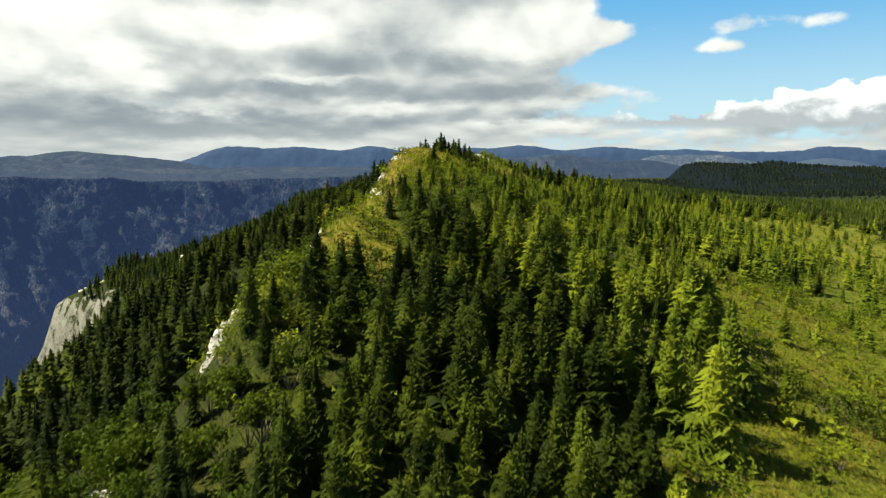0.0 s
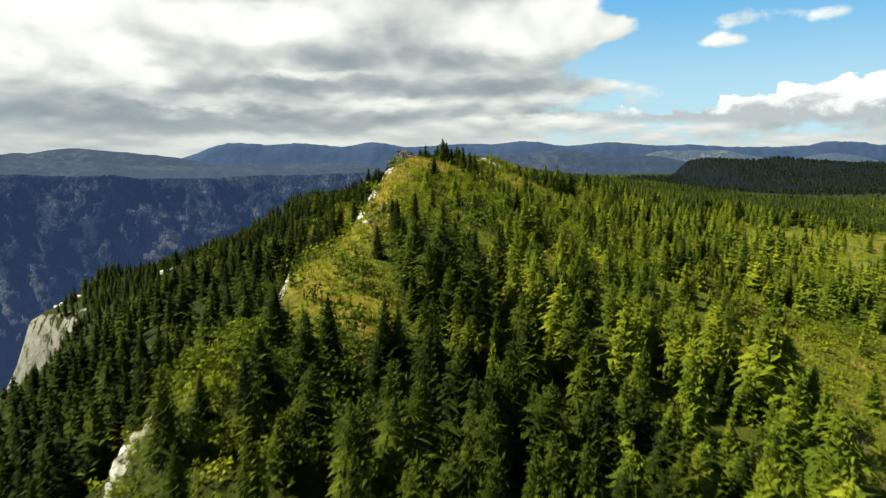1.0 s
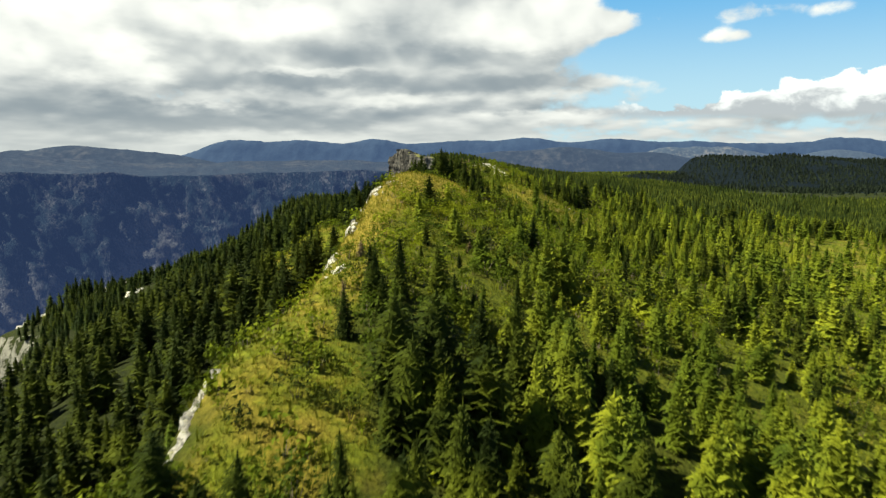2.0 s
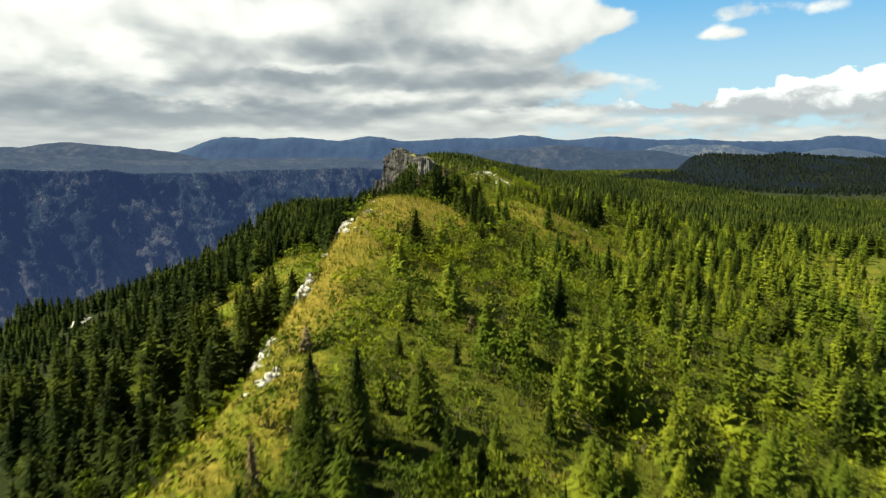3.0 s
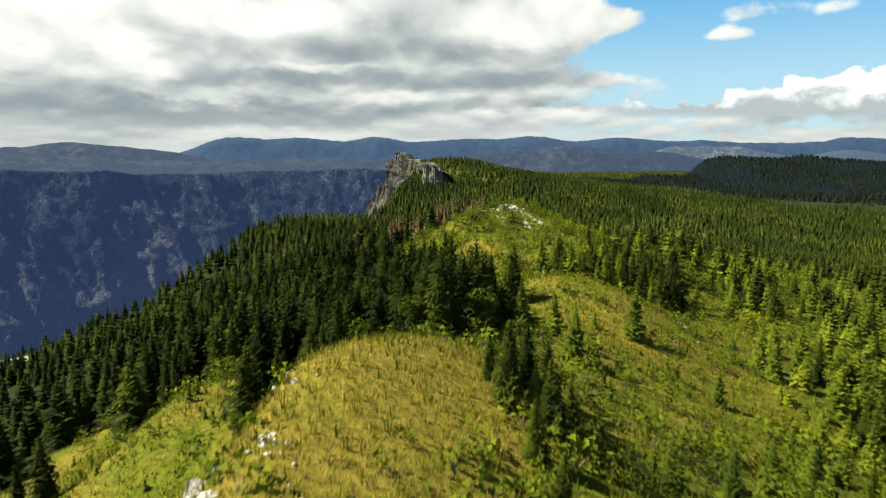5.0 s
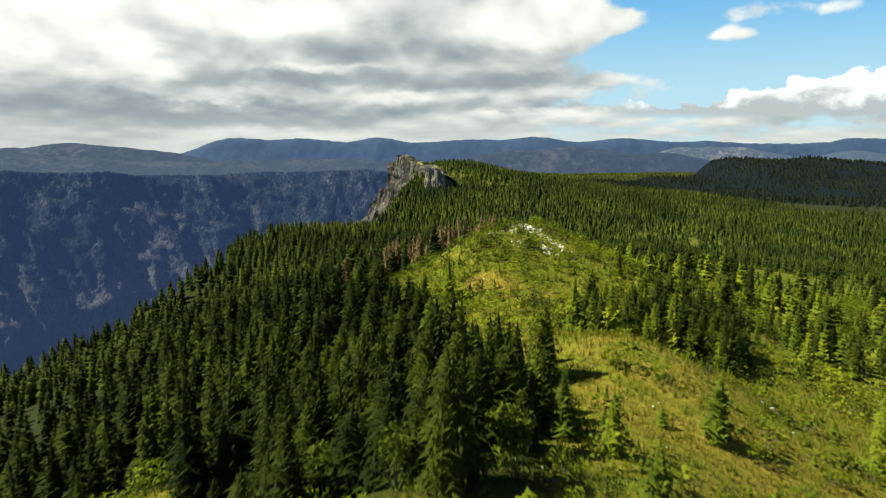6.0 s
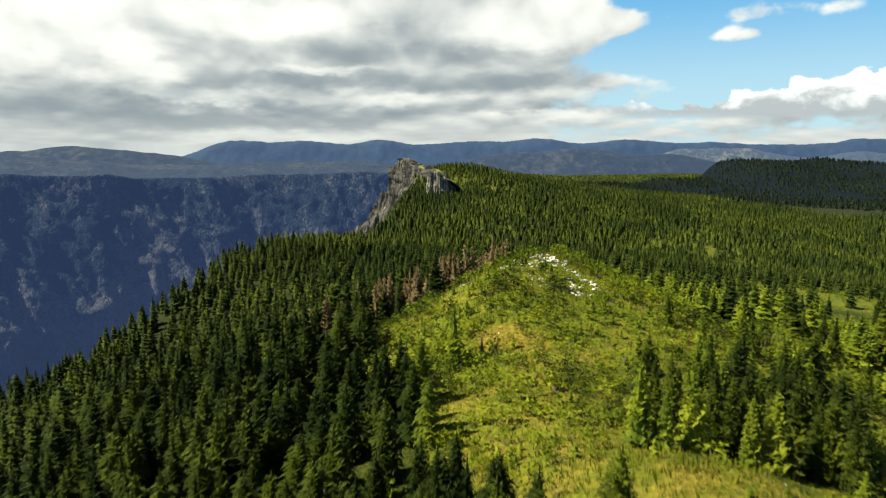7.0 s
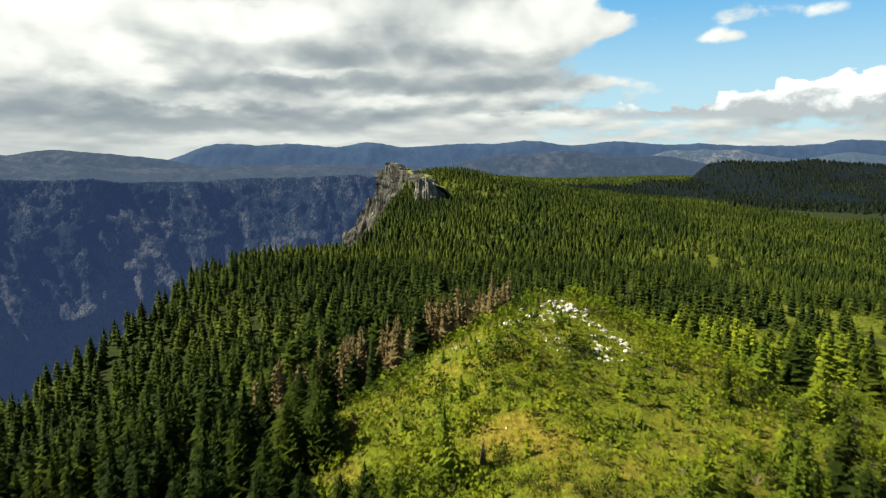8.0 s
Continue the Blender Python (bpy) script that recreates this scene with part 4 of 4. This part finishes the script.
# taller shrubs in clumps
SHRUB = [bush_shape(130 + i, 150, 0.17, 2.4, 1.6) for i in range(5)]
x, y = scatter(-45, 120, 34, 400, 3.6)
free, dry = openness(x, y)
patch = smooth(fbm(x / 16.0 + 90, y / 16.0, 3), -0.02, 0.16) * meadow(x, y)
keep = seen(x, y, 6) & (rs.rand(len(x)) < (0.75 + 0.5 * smooth(y, 235, 215) * smooth(y, 130, 150)) * (0.08 + free) * (1 - dry) * patch)
joined("shrubs", SHRUB, spots_from(x[keep], y[keep], 1.2, 3.0, 5, 2.4, 0.25), [LEAVES, BARK], "tall leafy green shrubs in clumps on the slope", "shrub")

# the thicket at the foot of the dome
x, y = scatter(-10, 16, 162, 186, 1.6)
keep = (np.hypot((x - 2.5) / 10, (y - 173.5) / 9) + 0.5 * fbm(x / 5.0, y / 5.0, 2) < 1) & (rs.rand(len(x)) < 0.75)
rows = spots_from(x[keep], y[keep], 1.0, 2.3, 5, 2.4, 0.25)
dark_ones = rs.rand(len(rows)) < 0.3
joined("shrubs", SHRUB, rows[~dark_ones], [LEAVES, BARK], "close thicket of green shrubs at the foot of the dome", "shrub")
joined("junipers", SHRUB, rows[dark_ones], [NEEDLES, BARK], "dark green junipers in the thicket below the dome", "shrub")

# undergrowth on the saddle before it
x, y = scatter(-13, 14, 108, 160, 2.4)
free, dry = openness(x, y)
keep = rs.rand(len(x)) < 0.55 * (1 - 0.8 * free)
rows = spots_from(x[keep], y[keep], 1.2, 3.0, 5, 2.4, 0.25)
x, y = scatter(-26, -5, 72, 97, 2.2)
keep = (rs.rand(len(x)) < 0.6) & (x > -24 + 0.1 * (y - 72))
rows = np.concatenate([rows, spots_from(x[keep], y[keep], 1.2, 3.0, 5, 2.4, 0.25)])
joined("shrubs", SHRUB, rows, [TREE_LEAVES, BARK], "dark green shrubs under the spruces of the saddle", "shrub")

# dark junipers in thickets
x, y = scatter(-16, 90, 60, 345, 2.6)
free, dry = openness(x, y)
patch = smooth(fbm(x / 13.0 + 15, y / 13.0 + 44, 3) + 0.09 * smooth(y, 275, 290), 0.02, 0.12) * meadow(x, y)
keep = seen(x, y, 6) & (rs.rand(len(x)) < 0.9 * free * (1 - dry) ** 1.5 * patch)
joined("junipers", SHRUB, spots_from(x[keep], y[keep], 1.0, 2.6, 5, 2.4, 0.25), [NEEDLES, BARK], "dark green junipers in low thickets on the slope", "shrub")

# seedling spruces and junipers among the bushes
SEED = [spruce_shape(170 + i, 6, 6, 0, 7.0, 1.9) for i in range(5)]
x, y = scatter(-50, 120, 30, 400, 2.3)
free, dry = openness(x, y)
patch = smooth(fbm(x / 14.0 + 60, y / 14.0, 3), -0.10, 0.15)
keep = seen(x, y, 6) & (rs.rand(len(x)) < 0.62 * free * (1 - 0.9 * dry) * patch)
joined("spruce_seedlings", SEED, spots_from(x[keep], y[keep], 0.6, 2.3, 5, 7.0, 0.25), [YOUNG_LIT, BARK], "small seedling spruces and junipers in the grass", "shrub")


def tuft_shape(seed):
    r = random.Random(seed)
    v, f = [], []
    for j in range(5):
        a, d = r.uniform(0, 6.3), r.uniform(0.0, 0.22)
        px, py = d * math.cos(a), d * math.sin(a)
        lean = r.uniform(0.05, 0.35)
        f.append((len(v), len(v) + 1, len(v) + 2))
        v.extend(((px - 0.05 * math.sin(a), py + 0.05 * math.cos(a), -0.05), (px + 0.05 * math.sin(a), py - 0.05 * math.cos(a), -0.05), (px + lean * math.cos(a), py + lean * math.sin(a), r.uniform(0.4, 0.75))))
    return np.array(v), np.array(f), np.zeros(len(f), bool)


TUFT = [tuft_shape(150 + i) for i in range(5)]
x, y = scatter(-60, 90, 40, 385, 0.62)
free, dry = openness(x, y)
keep = seen(x, y, 6) & (rs.rand(len(x)) < free * (0.25 + 0.75 * dry))
tuft_rows = spots_from(x[keep], y[keep], 0.35, 0.95, 5, 1.0, 0.25)
joined("grass_tufts", TUFT, tuft_rows, [GRASS], "straw-coloured and green tufts of long grass", "grass")
x, y = scatter(-50, 80, 34, 385, 0.72)
free, dry = openness(x, y)
keep = seen(x, y, 6) & (rs.rand(len(x)) < 0.95 * free * (1 - 0.75 * dry))
grass_rows = spots_from(x[keep], y[keep], 0.5, 1.35, 5, 1.0, 0.25)
grass_rows[:, 5] *= 1 - 0.45 * smooth(grass_rows[:, 1], 262, 280)
joined("long_grass", TUFT, grass_rows, [GREEN_GRASS], "long green grass and herbs on the open slope", "grass")


# leafy trees and dead spruces among the others
def leafy_shape(seed):
    """A small broad-leaved tree: a forked stem and an uneven, open crown."""
    v, f, bark = bush_shape(seed, 330, 0.20, 4.6, 1.5)
    v = v.copy()
    stem = np.repeat(bark, 3)
    v[~stem, 2] = 0.7 + v[~stem, 2] * 0.95
    v[stem] = v[stem] * np.array([2.0, 2.0, 1.0])
    return v, f, bark


leafy_meshes = [split_shape("leafy_tree", leafy_shape(200 + i), TREE_LEAVES, BARK) for i in range(5)]
dead_meshes = [split_shape("dead_spruce", spruce_shape(220 + i, 15, 7, 2, 7.0, 1.1), DRY, BARK) for i in range(4)]
rt = random.Random(21)


def stand_tree(name, meshes, x, y, wide, tall, label, category, group):
    crown, trunk = meshes
    tree = tagged(new(name), label, category, group)
    tree.matrix_basis = Matrix.LocRotScale((x, y, float(height(x, y)) - 0.1), Euler((0, 0, rt.uniform(0, 6.3))), (wide, wide, tall))
    part("trunk", trunk, tree)
    part("crown", crown, tree)


for cx, cy, rx, ry, n, lo, hi in ((-18, 56, 9, 10, 28, 0.8, 1.2), (-37, 60, 11, 12, 50, 0.8, 1.4), (-4, 234, 9, 9, 12, 0.8, 1.3), (30, 95, 20, 25, 10, 0.7, 1.2), (-30, 130, 8, 14, 8, 0.7, 1.2), (30, 175, 18, 25, 12, 0.5, 0.9), (45, 300, 18, 25, 12, 0.6, 1.1), (-16, 300, 9, 20, 8, 0.6, 1.0)):
    for _ in range(n):
        s = rt.uniform(lo, hi)
        stand_tree("leafy_tree", rt.choice(leafy_meshes), rt.gauss(cx, rx * 0.7), rt.gauss(cy, ry * 0.7), s, s * rt.uniform(0.9, 1.2), "small light green broad-leaved tree among the spruces", "tree", "leafy trees on the ridge")
for i in range(74):
    k = rt.random()
    stand_tree("dead_spruce", rt.choice(dead_meshes), -24 + 35 * k + rt.gauss(0, 2.2), 330 + 28 * k + rt.gauss(0, 3.5), rt.uniform(1.1, 1.6), rt.uniform(0.8, 1.45), "dead spruce with bare greyish-brown boughs", "tree", "dead spruces by the knoll")
for dx_, dy_, s in ((-10, 122, 0.6), (3, 305, 0.5), (-40, 330, 0.9)):
    stand_tree("dead_spruce", dead_meshes[0], dx_, dy_, s, s, "small dead spruce with bare greyish-brown boughs", "tree", "dead spruces by the knoll")
for dx_, dy_, s in ((-3.5, 299, 0.42), (-12, 318, 0.45), (-8.5, 134, 0.4), (-10.5, 141, 0.42), (4, 150, 0.35)):
    stand_tree("dead_bush", dead_meshes[int(dy_) % 4], dx_, dy_, s * 1.7, s * 0.8, "withered brown bush with bare twigs in the grass", "bush", "withered bushes on the slope")
for i in range(46):
    a, d = rt.uniform(0, 6.3), math.sqrt(rt.random())
    s = rt.uniform(1.45, 2.0)
    stand_tree("spruce_tree", shaded_meshes[i % 6], -10 + 14 * d * math.cos(a), 237 + 10 * d * math.sin(a), s * 0.95, s, "tall spruce with shade-darkened needles in the stand behind the dome", "tree", "spruces of the close stand")
for i in range(40):
    a, d = rt.uniform(0, 6.3), math.sqrt(rt.random())
    s = rt.uniform(0.75, 1.3)
    stand_tree("spruce_tree", (light_meshes if i % 5 == 0 else hero_meshes)[i % 6], 33 + 13 * d * math.cos(a), 283 + 11 * d * math.sin(a), s * 0.95, s, "dark green spruce in a close stand below the meadow", "tree", "spruces of the close stand")
for hx, hy, s in ((4.6, 199, 1.0), (6.5, 204, 0.95), (7.5, 198, 0.85), (5.8, 193, 0.7), (8.6, 207, 0.8), (9.5, 201, 0.6), (7.2, 190, 0.55), (3.4, 203, 0.6), (5.6, 207, 0.65)):
    stand_tree("spruce_tree", hero_meshes[int(hx) % 6], hx, hy, s, s, "dark green spruce standing alone on the grassy dome", "tree", "spruces along the ridge")

# ---- rock ----


def cliff(name, label, table, n, rows, mat, size, top_rows, top_step, group=""):
    """A ribbed rock face along a plan line: rows of x, y, height of its foot and of its brow; the face looks to the right of the line's way. size scales the relief."""
    foot = np.array(table, float)
    k = np.linspace(0, len(foot) - 1, n)
    base = np.stack([np.interp(k, np.arange(len(foot)), foot[:, c]) for c in range(4)], -1)
    soft = np.exp(-np.linspace(-2, 2, 2 * (n // 30) + 1) ** 2)
    base = np.stack([np.convolve(np.pad(base[:, c], n // 30, "edge"), soft / soft.sum(), "valid") for c in range(4)], -1)
    t = np.gradient(base[:, :2], axis=0)
    t /= np.linalg.norm(t, axis=1)[:, None] + 1e-9
    out = np.stack([t[:, 1], -t[:, 0]], -1)
    along = np.cumsum(np.r_[0, np.hypot(*np.diff(base[:, :2], axis=0).T)]) / size
    s = np.linspace(0, 1, rows)[:, None]
    tall = base[:, 3] - base[:, 2]
    z = base[:, 2] + tall * s
    zz = z / size
    rib = 34 * fbm(along[None] / 40.0 + s * 0.5, zz / 160.0, 4) + 20 * fbm(along[None] / 11.0 + s * 0.6, zz / 60.0 + 8, 4) - 24 * np.abs(fbm(along[None] / 7.0, zz / 90.0 + 2, 3))
    rib = rib + 7 * fbm(along[None] / 3.2 + s * 0.4, zz / 70.0 + 5, 3) - 12 * np.abs(fbm(along[None] / 4.5 + 20, zz / 120.0, 2))
    ledge = 8 * fbm(along[None] / 60.0 + 5, zz / 13.0, 3) + 4 * fbm(along[None] / 9.0 + 5, zz / 5.0, 3)
    push = size * (rib + ledge) * np.clip(tall / (60.0 * size), 0.25, 1.0) + (1 - s) * tall * 0.22
    x, y = base[:, 0] + out[:, 0] * push, base[:, 1] + out[:, 1] * push
    z = z + size * 10 * fbm(along[None] / 22.0, s * 2 + 1, 4) * smooth(s, 0.6, 1.0)
    v = [np.stack([x, y, z], -1)]
    for i in range(1, top_rows + 1):  # the top, sloping back into the hill
        d = top_step * i
        px, py = x[-1] - out[:, 0] * d, y[-1] - out[:, 1] * d
        pz = z[-1] - 0.30 * d - 0.10 * d * i + size * 3 * fbm(px / (14.0 * size), py / (14.0 * size), 3)
        v.append(np.stack([px, py, pz], -1)[None])
    me = mesh_from(name, np.concatenate(v).reshape(-1, 3), sheet_faces(n, rows + top_rows)[:, ::-1], [mat])
    return tagged(new(name, me), label, "cliff", group)


CRAG_ROCK = make_rock("crag_limestone", (0.155, 0.148, 0.142), 0.24)
cliff("limestone_crag", "grey limestone crag with ribbed cliffs and a grassy top",
      [(-235, 1500, -330, -150), (-190, 1420, -300, -80), (-124, 1330, -220, -5), (-100, 1265, -160, 36), (-84, 1210, -110, 62), (-66, 1165, -60, 60), (-45, 1080, -20, 50),
       (-24, 985, 6, 44), (-10, 935, 18, 43), (2, 948, 22, 34)], 360, 64, CRAG_ROCK, 1.0, 8, 4.0)
CRAG_PALE = make_rock("crag_pale_limestone", (0.40, 0.385, 0.35), 0.4, 1.1)
cliff("rock_tower", "bright pale limestone tower at the end of the crag",
      [(-30, 932, 28, 49), (-22, 929, 26, 53), (-14, 930, 26, 48), (-6, 936, 26, 44)], 80, 36, CRAG_PALE, 0.25, 6, 2.0)
cliff("gorge_buttress", "pale limestone buttress with a grassy back above the gorge",
      [(-150, 384, -40, 3), (-165, 366, -50, 1), (-176, 350, -66, -10), (-184, 338, -84, -28), (-185, 322, -105, -52)], 110, 40, make_rock("buttress_limestone", (0.9, 0.88, 0.82), 0.7, 0.75), 0.5, 8, 2.0)
RIB_ROCK = make_rock("rib_limestone", (0.95, 0.92, 0.86), 2.2, 0.85)
cliff("rock_rib", "pale limestone face under a grassy knoll",
      [(-22.5, 90, 37, 41.6), (-25.3, 83, 33, 41.2), (-26.6, 77, 30, 39.5), (-27.6, 73, 27.5, 35.5), (-29, 69.5, 25, 30.5)], 90, 34, RIB_ROCK, 0.06, 3, 0.5, "rock faces on the ridge")

def brow_rib(y0, y1, edge, deep=3.2, tall=1.0):
    """A low rock face where the turf breaks off along the brow of the ridge, from y0 nearer to y1."""
    table = []
    for k in range(7):
        yy = y0 + (y1 - y0) * k / 6
        xx = edge + 0.5 * math.sin(2.3 * k + y0)
        end = 1.0 - 0.75 * abs(k - 3) / 3
        top = float(height(xx + 0.6, yy)) + 0.15
        table.append((xx, yy, min(float(height(xx - deep * 0.6, yy)), top - tall * 2.2 * end) - 0.3, top))
    cliff("rock_rib", "pale limestone face where the turf breaks off", table, 70, 26, RIB_ROCK, 0.05, 2, 0.35, "rock faces on the ridge")


for y0, y1, edge, deep, tall in ((112, 98, -20.2, 3.0, 1.5), (188, 178, -14.0, 4.0, 1.6), (163, 157, -14.6, 3.2, 1.2), (146, 140, -15.4, 3.2, 1.1)):
    brow_rib(y0, y1, edge, deep, tall)


def rock_mesh(seed, size, rough=0.35, level=3, mat=None):
    """A weathered block: a ball cut by flat planes and roughened, longer than it is high."""
    bm = bmesh.new()
    bmesh.ops.create_icosphere(bm, subdivisions=level, radius=1.0)
    r = random.Random(seed)
    cuts = [(Vector((r.gauss(0, 1), r.gauss(0, 1), r.gauss(0, 0.8))).normalized(), r.uniform(0.55, 0.85)) for _ in range(9)]
    off = Vector((r.uniform(0, 50), r.uniform(0, 50), r.uniform(0, 50)))
    for v in bm.verts:
        p = v.co.copy()
        for nrm, d in cuts:
            over = p.dot(nrm) - d
            if over > 0:
                p -= nrm * over * 0.9
        p += v.co * rough * (noise.fractal(p * 1.6 + off, 1.0, 2.0, 4)) * 0.5
        p += v.co * 0.10 * noise.noise(p * 6.0 + off)
        v.co = Vector((p.x * size[0], p.y * size[1], p.z * size[2]))
    me = bpy.data.meshes.new("rock")
    bm.to_mesh(me)
    bm.free()
    me.materials.append(mat or BARE_ROCK)
    return me


# each outcrop: centre, spread across and along, how many slabs, their size
OUTCROPS = (
    (-12.8, 182, 1.5, 3.0, 30, 0.6), (-9.8, 188, 1.2, 1.2, 7, 0.35), (-11.2, 199, 0.7, 1.6, 6, 0.35), (-13.6, 158, 0.5, 2.0, 8, 0.6), (-15, 171, 0.8, 2.0, 5, 0.5), (-17.5, 161, 0.8, 2.0, 6, 0.7),
    (-13, 137, 1.2, 2.0, 6, 0.7), (-23.5, 102, 1.0, 1.6, 6, 0.9), (-35, 187, 1.6, 2.0, 7, 1.0), (-108, 283, 2.5, 2.0, 5, 2.2),
    (36.5, 256, 0.6, 0.6, 4, 0.35), (27, 262, 1.2, 0.6, 4, 0.3), (-176, 340, 2.0, 8.0, 9, 2.2), (46, 1000, 9.0, 3.0, 9, 2.6), (-58, 690, 4.0, 5.0, 7, 4.0), (-31, 58, 1.6, 3.0, 6, 1.6), (0, 134, 2.0, 1.5, 5, 0.6), 
)
ro = random.Random(9)
SLABS = [rock_mesh(60 + i, (1.0, 0.75, 0.8), 0.55, 3) for i in range(8)]
for ox, oy, ra, rl, n, size in OUTCROPS:
    base = tagged(new("rock_outcrop"), "pale weathered limestone outcrop breaking through the turf", "rock", "outcrops on the ridge")
    base.location = (ox, oy, float(height(ox, oy)))
    for i in range(n):
        px, py = ro.gauss(ox, ra * 0.6), ro.gauss(oy, rl * 0.6)
        s = size * ro.uniform(0.5, 1.2)
        slab = new("slab", SLABS[ro.randrange(8)])
        slab.parent = base
        slab.matrix_basis = Matrix.LocRotScale((px - ox, py - oy, float(height(px, py)) - base.location.z - 0.15 * s), Euler((ro.uniform(-0.4, 0.4), ro.uniform(-0.2, 0.6), ro.uniform(0, 6.3))), (s, s * ro.uniform(0.8, 1.5), s * ro.uniform(0.35, 0.9)))

# boulders strewn over the rocky knoll
rk = random.Random(5)
STONES = [rock_mesh(30 + i, (1.0, 0.8, 0.6), 0.12, 2) for i in range(6)]
strewn = []
for (cx, cy, rx, ry), (n, lo, hi) in zip(BARE, ((54, 0.14, 0.5), (13, 0.12, 0.34), (15, 0.1, 0.32), (26, 0.12, 0.38), (10, 0.12, 0.4), (17, 0.12, 0.4), (22, 0.06, 0.2))):
    for _ in range(n):
        strewn.append((rk.gauss(cx, 0.7 * rx), rk.gauss(cy, 0.7 * ry), rk.uniform(lo, hi)))
for cx, cy, rx, ry, n, lo, hi in ((-9, 184, 3, 8, 20, 0.04, 0.12), (20, 240, 12, 12, 10, 0.08, 0.2), (15, 305, 12, 12, 6, 0.08, 0.22)):
    for _ in range(n):
        strewn.append((rk.gauss(cx, rx), rk.gauss(cy, ry), rk.uniform(lo, hi)))
for i in range(125):  # a broken band of rock down the knoll's flank
    k = rk.random()
    if math.sin(23 * k) + 0.6 * math.sin(51 * k) < -0.5:
        continue
    bx = 17.0 + 9.5 * k
    strewn.append((bx + rk.gauss(0, 0.5), 339.0 - 0.85 * (bx - 17.0) - 0.045 * max(bx - 21.0, 0) ** 2 + rk.gauss(0, 0.7), 0.09 + 0.32 * rk.random() ** 2))
for i, (sx, sy, s) in enumerate(strewn):
    s *= 1.25
    o = tagged(new("boulder", STONES[i % 6]), "pale limestone boulder lying in the grass", "rock", "boulders on the knolls")
    o.matrix_basis = Matrix.LocRotScale((sx, sy, float(height(sx, sy)) + 0.25 * s), Euler((rk.uniform(-0.3, 0.3), rk.uniform(-0.3, 0.3), rk.uniform(0, 6.3))), (s, s * rk.uniform(0.7, 1.3), s * rk.uniform(0.7, 1.2)))
